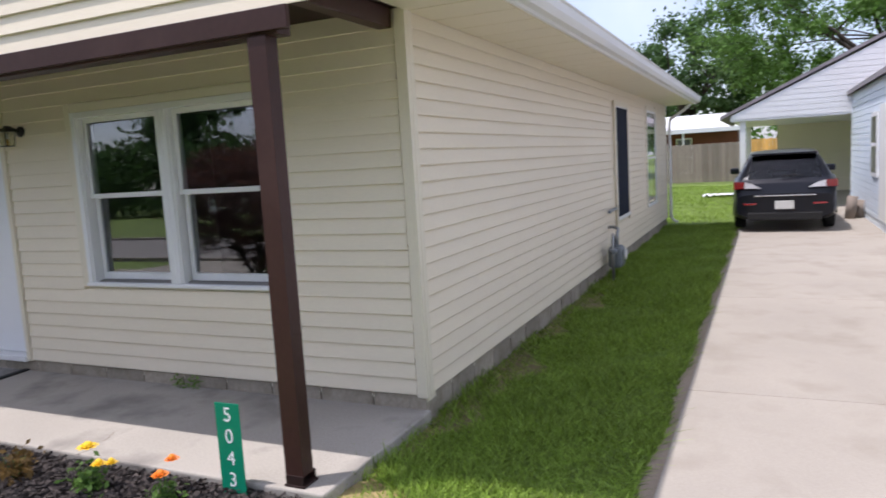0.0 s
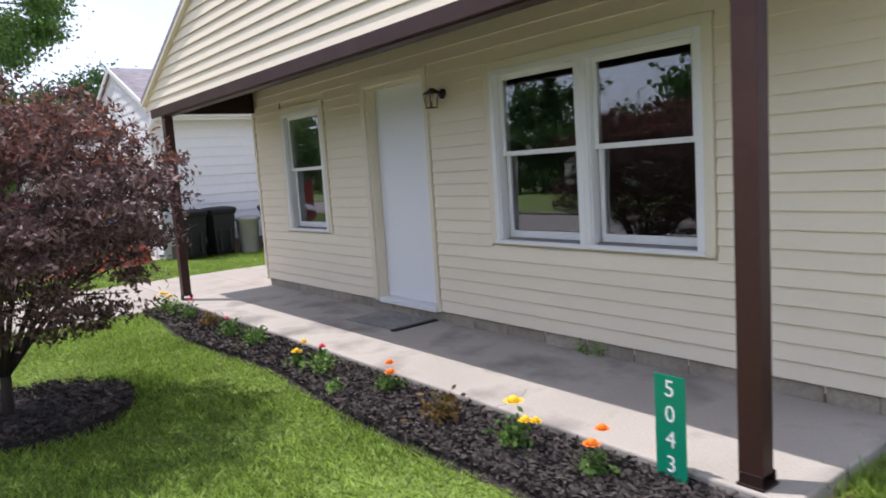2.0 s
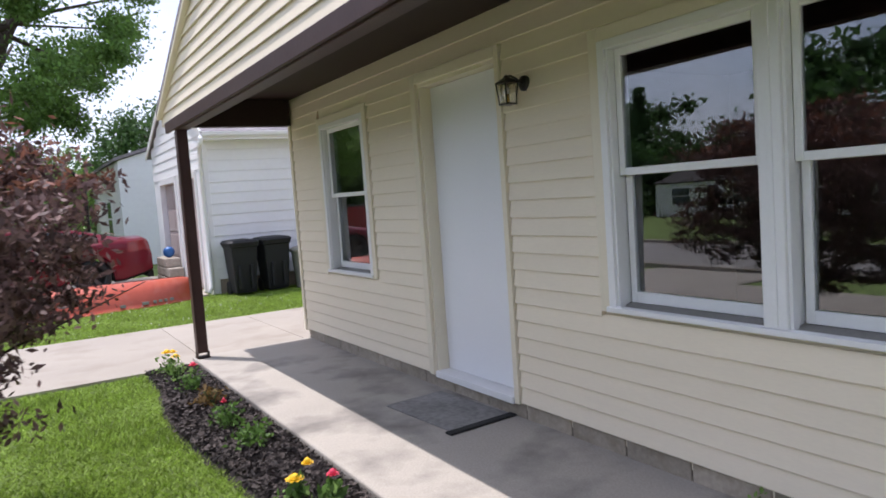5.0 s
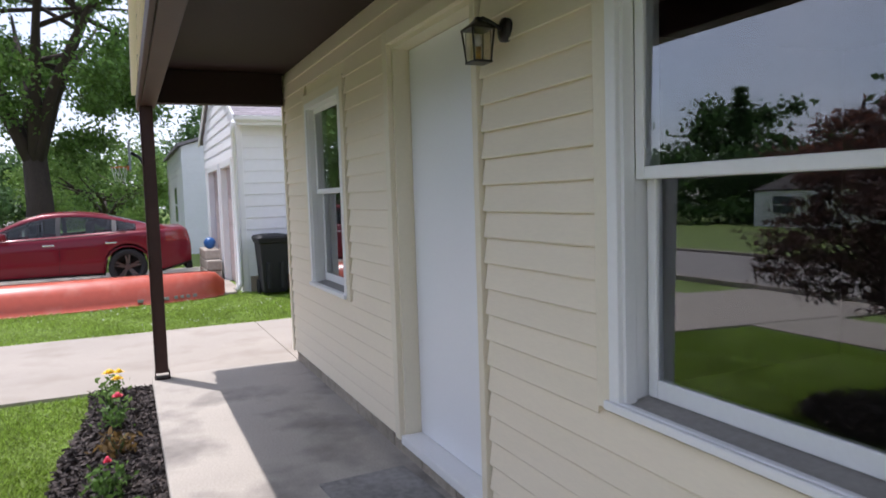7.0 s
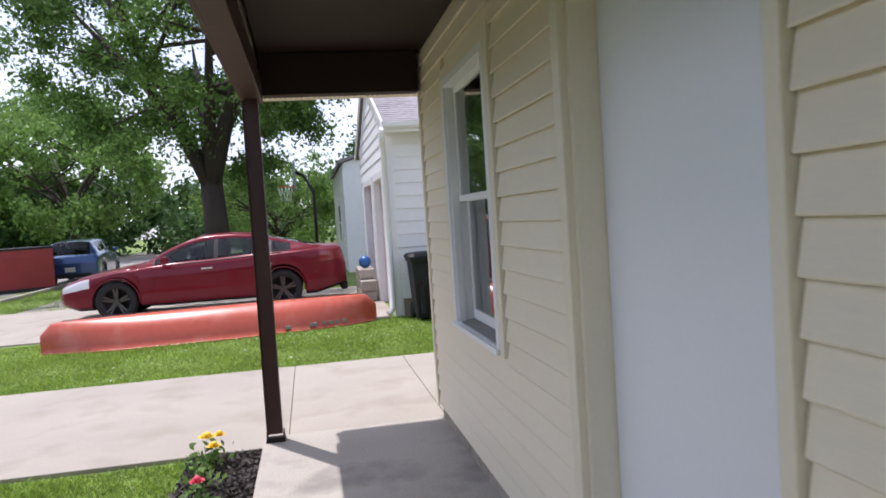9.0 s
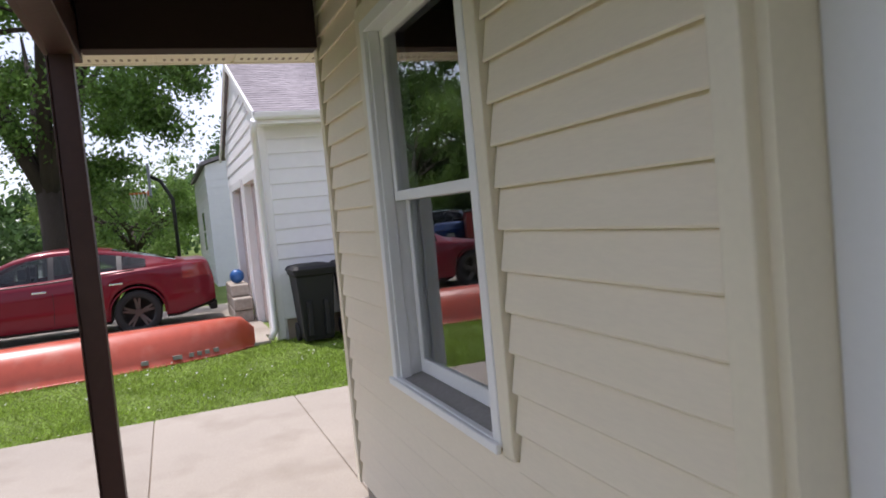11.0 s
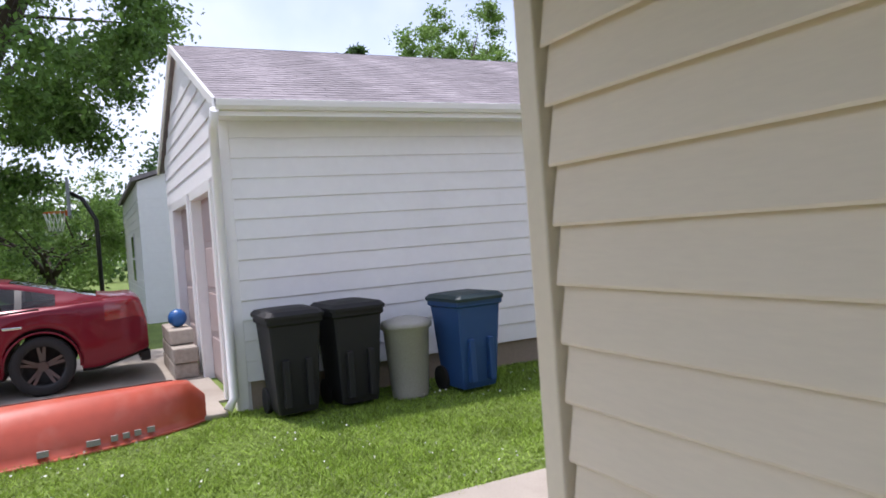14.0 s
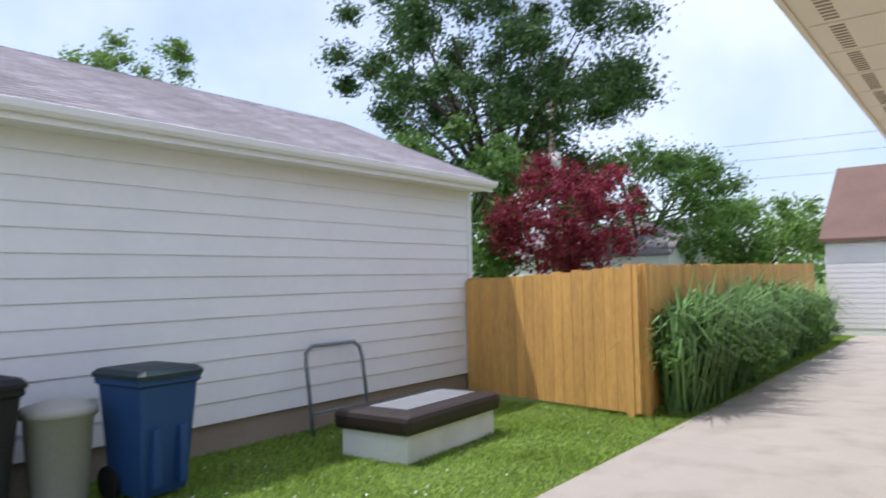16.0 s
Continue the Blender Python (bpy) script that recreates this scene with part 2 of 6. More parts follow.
M = dict(
    siding=surface("cream_vinyl_siding", (0.795, 0.705, 0.54), rough=0.5, vary=0.04, grain=25, blotch=0.8, bump=0.08, rand=0.02, stretch=(1, 1, 6)),
    trim_cream=surface("cream_trim", (0.76, 0.69, 0.53), rough=0.45, vary=0.04, bump=0.03),
    white_vinyl=surface("white_vinyl", (0.80, 0.80, 0.78), rough=0.4, vary=0.03, bump=0.02),
    door_white=surface("white_door_paint", (0.80, 0.81, 0.82), rough=0.35, vary=0.02, bump=0.03),
    white_siding=surface("white_siding_paint", (0.80, 0.80, 0.79), rough=0.5, vary=0.03, grain=12, bump=0.03, rand=0.02, stain=(0.66, 0.64, 0.6), stain_amt=0.12),
    blue_siding=surface("pale_blue_siding", (0.70, 0.77, 0.84), rough=0.5, vary=0.05, bump=0.05),
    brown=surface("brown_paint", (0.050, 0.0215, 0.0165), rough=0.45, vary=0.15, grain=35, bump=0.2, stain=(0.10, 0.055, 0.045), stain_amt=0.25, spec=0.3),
    # the brown again, with the shade under the porch roof put into its colour
    brown_darkened=surface("brown_paint_darkened", (0.026, 0.0125, 0.010), rough=0.6, vary=0.15, grain=35, bump=0.15, spec=0.25),
    concrete=surface("pale_concrete", (0.35, 0.312, 0.26), rough=0.85, vary=0.12, grain=90, blotch=1.1, bump=0.35, stain=(0.235, 0.20, 0.155), stain_amt=0.55, rand=0.05),
    porch_concrete=surface("porch_concrete", (0.41, 0.375, 0.32), rough=0.85, vary=0.2, grain=80, blotch=1.1, bump=0.3, stain=(0.12, 0.11, 0.10), stain_amt=0.75),
    block=surface("foundation_block", (0.33, 0.285, 0.225), rough=0.9, vary=0.25, grain=40, blotch=4, bump=0.7, rand=0.18, stain=(0.17, 0.14, 0.09), stain_amt=0.6),
    tan_block=surface("tan_foundation", (0.30, 0.24, 0.18), rough=0.9, vary=0.15, grain=60, bump=0.5),
    asphalt=surface("street_surface", (0.26, 0.24, 0.22), rough=0.9, vary=0.12, grain=60, bump=0.4),
    grass=surface("lawn", (0.125, 0.185, 0.032), rough=0.9, vary=0.5, grain=45, blotch=1.6, bump=0.9, stain=(0.24, 0.32, 0.075), stain_amt=0.4),
    blades=leafy("grass_blades", (0.24, 0.352, 0.055), island=0.55, passing=0.42),
    clover=surface("white_clover", (0.7, 0.72, 0.62), rough=0.8, bump=0),
    straw=surface("dry_straw_grass", (0.36, 0.275, 0.12), rough=0.95, vary=0.3, grain=30, bump=0.8),
    mulch=surface("dark_bark_mulch", (0.024, 0.018, 0.016), rough=0.95, vary=0.6, grain=40, blotch=9, bump=1.0),
    chip=surface("bark_chips", (0.062, 0.050, 0.044), rough=0.9, vary=0.4, grain=30, bump=0.4, island=0.75),
    shingle=surface("grey_shingles", (0.265, 0.24, 0.25), rough=0.9, vary=0.28, grain=9, blotch=2.5, bump=0.3, rand=0.05, island=0.16),
    dark_shingle=surface("dark_shingles", (0.05, 0.045, 0.042), rough=0.9, vary=0.22, grain=25, bump=0.5, island=0.12),
    # matte navy that stands in for the dark look of the side glass
    screen=surface("dark_window_sheet", (0.012, 0.016, 0.030), rough=0.8, vary=0.1, bump=0.05, spec=0.15),
    cover=surface("dark_vinyl_cover", (0.022, 0.013, 0.010), rough=0.45, vary=0.2, grain=20, bump=0.1),
    lid_green=surface("dark_green_lid_plastic", (0.010, 0.030, 0.034), rough=0.55, vary=0.15, grain=60, bump=0.1),
    mat_grey=surface("worn_grey_mat", (0.25, 0.24, 0.225), rough=0.95, vary=0.35, grain=30, blotch=4, bump=0.5),
    panel_grey=surface("grey_plastic_panel", (0.24, 0.25, 0.26), rough=0.22, vary=0.12, grain=8, bump=0.02),
    brown_shingle=surface("brown_shingles", (0.165, 0.10, 0.076), rough=0.9, vary=0.22, grain=25, bump=0.5, island=0.12),
    brick=surface("red_brick", (0.22, 0.075, 0.05), rough=0.85, vary=0.2, grain=15, bump=0.3),
    taupe=surface("faded_taupe_paint", (0.40, 0.33, 0.31), rough=0.6, vary=0.1, grain=15, bump=0.05),
    cedar=surface("new_cedar_boards", (0.63, 0.345, 0.092), rough=0.7, vary=0.3, grain=11, blotch=1.0, bump=0.25, rand=0.12, stretch=(6, 6, 0.8)),
    old_wood=surface("weathered_grey_boards", (0.24, 0.20, 0.165), rough=0.9, vary=0.2, grain=14, bump=0.4, rand=0.18, stretch=(6, 6, 0.8)),
    bark=surface("tree_bark", (0.055, 0.041, 0.032), rough=0.95, vary=0.35, grain=18, bump=1.0, stretch=(3, 3, 0.6)),
    leaf=leafy("green_leaves", (0.115, 0.215, 0.045)),
    leaf_light=leafy("light_green_leaves", (0.19, 0.31, 0.075)),
    leaf_dark=leafy("dark_green_leaves", (0.075, 0.145, 0.045)),
    soil=surface("bare_brown_soil", (0.19, 0.145, 0.07), rough=0.95, vary=0.35, grain=30, blotch=3, bump=0.9, stain=(0.3, 0.22, 0.09), stain_amt=0.5),
    leaf_red=leafy("crimson_leaves", (0.24, 0.03, 0.05), island=0.45),
    leaf_bronze=leafy("bronze_purple_leaves", (0.15, 0.092, 0.084), island=0.6, passing=0.22),
    leaf_tip=leafy("reddish_tip_leaves", (0.24, 0.105, 0.07), island=0.45, passing=0.3),
    reed=leafy("tall_reed_leaves", (0.17, 0.29, 0.10), island=0.6),
    yellow=surface("yellow_petals", (0.85, 0.55, 0.01), rough=0.6, bump=0),
    orange=surface("orange_petals", (0.85, 0.23, 0.01), rough=0.6, bump=0),
    red_petal=surface("pink_petals", (0.75, 0.06, 0.12), rough=0.6, bump=0),
    dry_plant=leafy("dry_brown_leaves", (0.19, 0.12, 0.04), island=0.4),
    sign_green=surface("green_sign_enamel", (0.0, 0.24, 0.13), rough=0.35, vary=0.05, bump=0.02),
    sign_white=surface("white_sign_digits", (0.85, 0.87, 0.85), rough=0.4, vary=0.02, bump=0),
    black_metal=surface("black_lantern_metal", (0.012, 0.011, 0.010), rough=0.4, vary=0.1, bump=0.05),
    brass=surface("brass", (0.55, 0.33, 0.08), rough=0.3, metal=1.0, bump=0.02),
    grey_metal=surface("grey_metal", (0.35, 0.36, 0.37), rough=0.45, metal=0.7, bump=0.05),
    grey_paint=surface("grey_meter_paint", (0.19, 0.21, 0.22), rough=0.5, bump=0.05),
    rubber=surface("black_rubber", (0.012, 0.012, 0.012), rough=0.8, vary=0.15, bump=0.1),
    bin_black=surface("black_plastic", (0.008, 0.008, 0.009), rough=0.7, vary=0.15, grain=120, bump=0.1),
    bin_blue=surface("blue_plastic", (0.014, 0.060, 0.18), rough=0.6, vary=0.12, grain=120, bump=0.1),
    bin_grey=surface("grey_plastic", (0.34, 0.33, 0.29), rough=0.55, vary=0.12, bump=0.1),
    canoe=surface("faded_red_canoe_hull", (0.48, 0.085, 0.045), rough=0.33, vary=0.10, grain=12, blotch=2.0, bump=0.05, stain=(0.55, 0.22, 0.16), stain_amt=0.45),
    red_paint=surface("metallic_red_paint", (0.14, 0.0012, 0.011), rough=0.28, vary=0.02, bump=0, metal=0.15, coat=0.35, spec=0.25),
    black_paint=surface("metallic_black_paint", (0.005, 0.006, 0.011), rough=0.3, vary=0.02, bump=0, metal=0.0, coat=0.3, spec=0.2),
    blue_paint=surface("blue_car_paint", (0.02, 0.07, 0.2), rough=0.3, vary=0.02, bump=0, metal=0.3, coat=1.0),
    car_glass=thin_glass("tinted_car_glass", (0.50, 0.58, 0.57)),
    house_glass=surface("far_window_glass", (0.10, 0.12, 0.13), rough=0.03, vary=0.0, bump=0, spec=1.0),
    tail_red=surface("tail_light_lens", (0.22, 0.004, 0.006), rough=0.12, bump=0, coat=1.0),
    lamp_clear=surface("clear_light_lens", (0.7, 0.7, 0.72), rough=0.1, bump=0, coat=1.0),
    chrome=surface("chrome", (0.75, 0.75, 0.76), rough=0.12, metal=1.0, bump=0),
    alloy=surface("alloy_rim", (0.085, 0.08, 0.078), rough=0.35, metal=0.9, bump=0),
    plate=surface("licence_plate", (0.62, 0.62, 0.58), rough=0.5, bump=0),
    white_plain=surface("white_painted_board", (0.74, 0.74, 0.70), rough=0.6, vary=0.1, bump=0.1, stain=(0.35, 0.33, 0.28), stain_amt=0.25),
    # dark grey in which the dimness of the unlit rooms is painted
    interior=surface("darkened_room_walls", (0.10, 0.095, 0.085), rough=0.9, vary=0.05, bump=0),
    sill_grey=surface("plain_grey_sill", (0.27, 0.255, 0.23), rough=0.8, vary=0.2, bump=0.2),
    stone=surface("stacked_stone", (0.36, 0.32, 0.27), rough=0.9, vary=0.25, grain=20, bump=0.6, rand=0.15),
    tarp=surface("white_plastic_sheet", (0.8, 0.8, 0.8), rough=0.4, bump=0.1),
    dumpster_red=surface("red_dumpster_paint", (0.28, 0.03, 0.025), rough=0.55, vary=0.15, bump=0.1),
    orange_rim=surface("orange_hoop_paint", (0.6, 0.13, 0.02), rough=0.5, bump=0),
    net=surface("white_net", (0.75, 0.75, 0.72), rough=0.8, bump=0),
    ball=surface("blue_ball", (0.02, 0.11, 0.33), rough=0.4, bump=0),
    lamp_glass=glass("lantern_glass", 1.45, (0.95, 0.93, 0.85)),
    pane=glass("window_glass", 1.9, (0.80, 0.84, 0.86)),
)


# ---- mesh helpers ----
def box(bm, x0, x1, y0, y1, z0, z1, bevel=0.0):
    r = bmesh.ops.create_cube(bm, size=1.0)
    for v in r["verts"]:
        v.co = Vector((x0 + (v.co.x + 0.5) * (x1 - x0), y0 + (v.co.y + 0.5) * (y1 - y0), z0 + (v.co.z + 0.5) * (z1 - z0)))
    if bevel:
        es = list({e for v in r["verts"] for e in v.link_edges})
        bmesh.ops.bevel(bm, geom=es, offset=bevel, segments=2, affect="EDGES", profile=0.5)
    return bm


def ring(c, axis, r, seg, sx=1.0):
    axis = Vector(axis).normalized()
    u = axis.orthogonal().normalized()
    w = axis.cross(u)
    return [Vector(c) + u * math.cos(2 * math.pi * k / seg) * r * sx + w * math.sin(2 * math.pi * k / seg) * r for k in range(seg)]


def tube(bm, pts, radii, seg=8, caps=True):
    """A tapered round bar along pts."""
    rows = []
    prev = None
    for i, p in enumerate(pts):
        d = Vector(pts[min(i + 1, len(pts) - 1)]) - Vector(pts[max(i - 1, 0)])
        d.normalize()
        if prev is None:
            u = d.orthogonal().normalized()
        else:
            u = (prev - d * prev.dot(d)).normalized()
        prev = u
        w = d.cross(u)
        r = radii[i] if isinstance(radii, (list, tuple)) else radii
        rows.append([bm.verts.new(Vector(p) + (u * math.cos(2 * math.pi * k / seg) + w * math.sin(2 * math.pi * k / seg)) * r) for k in range(seg)])
    for a, b in zip(rows, rows[1:]):
        for k in range(seg):
            f = bm.faces.new((a[k], a[(k + 1) % seg], b[(k + 1) % seg], b[k]))
            f.smooth = True
    if caps:
        bm.faces.new(rows[0][::-1])
        bm.faces.new(rows[-1])
    return bm


def loft(bm, rows, close=False, cap=True, smooth=True):
    vs = [[bm.verts.new(p) for p in r] for r in rows]
    n = len(vs[0])
    for a, b in zip(vs, vs[1:]):
        for k in range(n if close else n - 1):
            f = bm.faces.new((a[k], a[(k + 1) % n], b[(k + 1) % n], b[k]))
            f.smooth = smooth
    if cap:
        bm.faces.new(vs[0][::-1])
        bm.faces.new(vs[-1])
    return bm


def poly(bm, pts, depth):
    """A flat polygon pushed out by the vector depth."""
    a = [bm.verts.new(p) for p in pts]
    b = [bm.verts.new(Vector(p) + Vector(depth)) for p in pts]
    n = len(pts)
    bm.faces.new(a[::-1])
    bm.faces.new(b)
    for k in range(n):
        bm.faces.new((a[k], a[(k + 1) % n], b[(k + 1) % n], b[k]))
    return bm


def mesh_of(name, bm, material):
    bmesh.ops.recalc_face_normals(bm, faces=bm.faces)
    me = bpy.data.meshes.new(name)
    bm.to_mesh(me)
    bm.free()
    me.materials.append(M[material])
    return me


def part(name, bm, material, parent, label=""):
    ob = new(name, bm if isinstance(bm, bpy.types.Mesh) else mesh_of(name, bm, material))
    ob.parent = parent
    if label:
        ob["label"] = label
    return ob


def thing(name, label, category, at=(0, 0, 0), turn=0.0, group="", kind=""):
    ob = new(name)
    ob.empty_display_size = 0.2
    ob.matrix_basis = pose(*at, 0, 0, turn)
    return tagged(ob, label, category, group, kind)


def solid(name, bm, material, label, category, kind="structure", group=""):
    return tagged(new(name, mesh_of(name, bm, material)), label, category, group, kind)


def B():
    return bmesh.new()


def bx(*a):
    return box(bmesh.new(), *a)


def quads_mesh(name, verts, material, per=4):
    """One mesh of many loose little faces, verts in rows of per corners."""
    n = len(verts) // per
    me = bpy.data.meshes.new(name)
    me.vertices.add(n * per)
    me.vertices.foreach_set("co", np.asarray(verts, dtype=np.float32).ravel())
    me.loops.add(n * per)
    me.loops.foreach_set("vertex_index", np.arange(n * per, dtype=np.int32))
    me.polygons.add(n)
    me.polygons.foreach_set("loop_start", np.arange(0, n * per, per, dtype=np.int32))
    me.update(calc_edges=True)
    me.materials.append(M[material])
    return me


def leaf_quads(rng, centres, size, droop=0.3, aspect=0.55):
    """A bent rhombus of a leaf at each centre, turned at random."""
    n = len(centres)
    d = rng.normal(size=(n, 3))
    d[:, 2] -= droop
    d /= np.linalg.norm(d, axis=1)[:, None]
    s = rng.normal(size=(n, 3))
    s -= d * np.sum(s * d, axis=1)[:, None]
    s /= np.linalg.norm(s, axis=1)[:, None]
    L = size * rng.uniform(0.6, 1.3, (n, 1))
    c = np.asarray(centres)
    out = np.stack([c - d * L * 0.5, c + s * L * aspect * 0.5, c + d * L * 0.5, c - s * L * aspect * 0.5], axis=1)
    return out.reshape(-1, 3)


def clump_points(rng, clumps, radius, n, flat=0.75):
    k = rng.integers(0, len(clumps), n)
    r = rng.normal(size=(n, 3))
    r /= np.linalg.norm(r, axis=1)[:, None]
    r *= np.minimum(1.7, np.abs(rng.normal(0.62, 0.42, (n, 1)))) * radius * rng.uniform(0.6, 1.25, (len(clumps), 1))[k]
    r[:, 2] *= flat
    return np.asarray(clumps)[k] + r


# ================= the ground =================
LAP = 0.1016        # height of one siding course
W0, W1 = -7.31, 0.0  # the house front, from its west to its east corner
DEPTH = 11.9
WALL_TOP = 2.56
GX = -13.02         # east wall of the white garage

gb = B()
bmesh.ops.create_grid(gb, x_segments=60, y_segments=60, size=260)
solid("ground", gb, "grass", "flat green lawn ground reaching to the horizon", "ground")


def slabs(name, x0, x1, ys, z, label, mat="concrete", thick=0.12, category="driveway", skew=0.0):
    """Concrete slabs between joints at the given y, as parts of one pavement."""
    base = solid(name, bx(x0 + 0.03, x1 - 0.03, ys[0] + 0.03, ys[-1] - 0.03, -0.2, z - 0.012), "tan_block", label, category)
    for a, b in zip(ys, ys[1:]):
        part("slab", bx(x0, x1, a + 0.003, b - 0.003, z - thick, z, 0.006), mat, base)
    return base


slabs("driveway_west", -9.93, -7.30, [-8.0, -4.2, -1.03, 0.07, 3.0, 6.0, 9.0, 12.0, 15.0, 18.7], 0.03, "pale sunlit concrete driveway with crossing joints")
slabs("driveway_east", 1.45, 4.2, [-8.0, -5.0, -2.0, 1.0, 4.2, 7.4, 11.0, 15.2], 0.03, "pale concrete driveway beside the lawn strip")
slabs("driveway_neighbour", -18.4, -13.6, [-8.0, -5.0, -2.2, 0.42], 0.025, "pale concrete driveway under the red car")
slabs("pavement", -40, 30, [-6.8, -5.3], 0.02, "pale concrete sidewalk along the street", category="sidewalk")
solid("road", bx(-120, 120, -14.4, -8.4, -0.1, 0.012), "asphalt", "worn grey street in front of the houses", "road")
solid("road_far", bx(-70, -28, -8.4, -5.6, -0.1, 0.010), "asphalt", "grey side street further along", "road")
for ky in (-8.4, -14.55):
    solid("kerb", bx(-60, 60, ky, ky + 0.15, -0.1, 0.10, 0.02), "concrete", "long pale concrete kerb beside the street", "kerb")
for dx in (-9.93, 1.47, -18.4):
    solid("apron", bx(dx, dx + (4.8 if dx < -15 else 2.7), -8.24, -6.81, -0.1, 0.022), "concrete", "pale concrete drive apron to the street", "driveway")
porch = solid("porch_floor", bx(W0, 0.02, -1.18, 0.02, -0.15, 0.10, 0.012), "porch_concrete", "long grey concrete porch slab, stained and cracked", "porch floor")
# a crack across the slab, as a thin dark groove
cb = B()
tube(cb, [(-1.66, -1.18, 0.0995), (-1.64, -1.10, 0.0995), (-1.70, -1.02, 0.0995), (-1.68, -0.96, 0.0995), (-1.74, -0.86, 0.0995)], 0.003, 5)
part("crack", cb, "block", porch, "thin dark crack")

# ================= the house =================


def hole_wall(name, axis, span, thick, z0, z1, holes, material, label):
    """A wall with rectangular holes. axis x: runs along x at depth thick=(y0, y1)."""
    bm = B()
    cuts = sorted({span[0], span[1], *[h[0] for h in holes], *[h[1] for h in holes]})
    for a, b in zip(cuts, cuts[1:]):
        mid = (a + b) / 2
        hs = [h for h in holes if h[0] < mid < h[1]]
        zs = [(z0, z1)]
        if hs:
            zs = [(z0, hs[0][2]), (hs[0][3], z1)]
        for za, zb in zs:
            if zb - za > 0.01:
                if axis == "x":
                    box(bm, a, b, thick[0], thick[1], za, zb)
                else:
                    box(bm, thick[0], thick[1], a, b, za, zb)
    bmesh.ops.remove_doubles(bm, verts=bm.verts, dist=0.0005)
    return solid(name, bm, material, label, "wall")


WIN_A = (-2.845, -1.045, 0.86, 2.165)
WIN_B = (-6.485, -5.555, 0.855, 2.195)
DOOR = (-4.66, -3.70, 0.19, 2.265)
SIDE_1 = (6.34, 7.22, 0.70, 2.28)
SIDE_2 = (9.15, 10.25, 0.66, 2.34)

wall_front = hole_wall("wall_front", "x", (W0, W1), (0.012, 0.14), 0.15, WALL_TOP, [WIN_A, WIN_B, DOOR], "trim_cream", "cream vinyl-sided front wall under the porch roof")
wall_east = hole_wall("wall_east", "y", (0.14, DEPTH), (-0.14, -0.012), 0.15, WALL_TOP, [SIDE_1, SIDE_2], "trim_cream", "long cream vinyl-sided side wall with two windows")
wall_west = hole_wall("wall_west", "y", (0.14, DEPTH), (W0 + 0.012, W0 + 0.14), 0.15, WALL_TOP, [], "trim_cream", "cream vinyl-sided wall beside the driveway")
wall_back = hole_wall("wall_back", "x", (W0 + 0.14, -0.14), (DEPTH - 0.14, DEPTH - 0.012), 0.15, WALL_TOP, [], "trim_cream", "cream rear wall of the house")
# added rooms behind the glass; their dimness is put into the colour
solid("floor", bx(W0 + 0.14, -0.14, 0.14, DEPTH - 0.14, 0.1, 0.2), "interior", "floor inside the house, coloured dark to look dim", "floor")
solid("ceiling", bx(W0 + 0.14, -0.14, 0.14, DEPTH - 0.14, 2.45, 2.5), "interior", "ceiling inside the house, coloured dark to look dim", "ceiling")
solid("partition", bx(W0 + 0.14, -0.14, 3.6, 3.7, 0.2, 2.45), "interior", "added inner wall behind the windows, coloured dark to look dim", "wall")
solid("partition", bx(-4.9, -4.8, 0.14, 3.6, 0.2, 2.45), "interior", "added inner wall behind the front door, coloured dark to look dim", "wall")


def lap_mesh(name, material, h, proud=0.019):
    """One siding course a metre long, leaning out at its foot, with a small drip lip."""
    prof = [(0.010, 0.011), (-proud + 0.004, 0.011), (-proud, 0.0), (-proud - 0.002, 0.005), (-0.002, h + 0.011), (0.010, h + 0.011)]
    bm = B()
    loft(bm, [[(0, y, z) for y, z in prof], [(1, y, z) for y, z in prof]], close=True, smooth=False)
    return mesh_of(name, bm, material)


lap_data = lap_mesh("siding_course", "siding", LAP)


def clad(parent, data, axis, span, face, z0, n, h, holes, flip=1):
    """Courses along a wall between the openings, each an object of its own on one mesh."""
    for k in range(n):
        za = z0 + k * h
        zm = za + h / 2
        segs = [span]
        for a, b, lo, hi in holes:
            if lo - 0.3 * h < zm < hi + 0.3 * h:
                segs = [s for q in segs for s in ((q[0], min(q[1], a)), (max(q[0], b), q[1])) if s[1] - s[0] > 0.02]
        for a, b in segs:
            ob = new("siding_course", data)
            if axis == "x":
                ob.matrix_basis = pose(a, face, za) @ Matrix.Diagonal((b - a, 1, 1, 1))
            elif flip > 0:
                ob.matrix_basis = pose(face, a, za, 0, 0, 90) @ Matrix.Diagonal((b - a, 1, 1, 1))
            else:
                ob.matrix_basis = pose(face, b, za, 0, 0, -90) @ Matrix.Diagonal((b - a, 1, 1, 1))
            ob.parent = parent


J = 0.065
wide = lambda h, j=J + 0.008: (h[0] - j, h[1] + j, h[2] - 0.02, h[3] + j)


# corner boards
for cx, nm in ((W0, "corner_trim_west"), (W1, "corner_trim_east")):
    s = 1 if cx == W0 else -1
    bm = B()
    x0, x1 = sorted((cx - s * 0.024, cx + s * (0.032 if cx == W0 else 0.05)))
    box(bm, x0, x1, -0.026, 0.012, 0.185, WALL_TOP - 0.02, 0.004)
    x0, x1 = sorted((cx - s * 0.024, cx + s * 0.012))
    box(bm, x0, x1, 0.013, 0.07, 0.185, WALL_TOP - 0.02, 0.004)
    solid(nm, bm, "trim_cream", "cream vinyl corner board of the house", "trim")

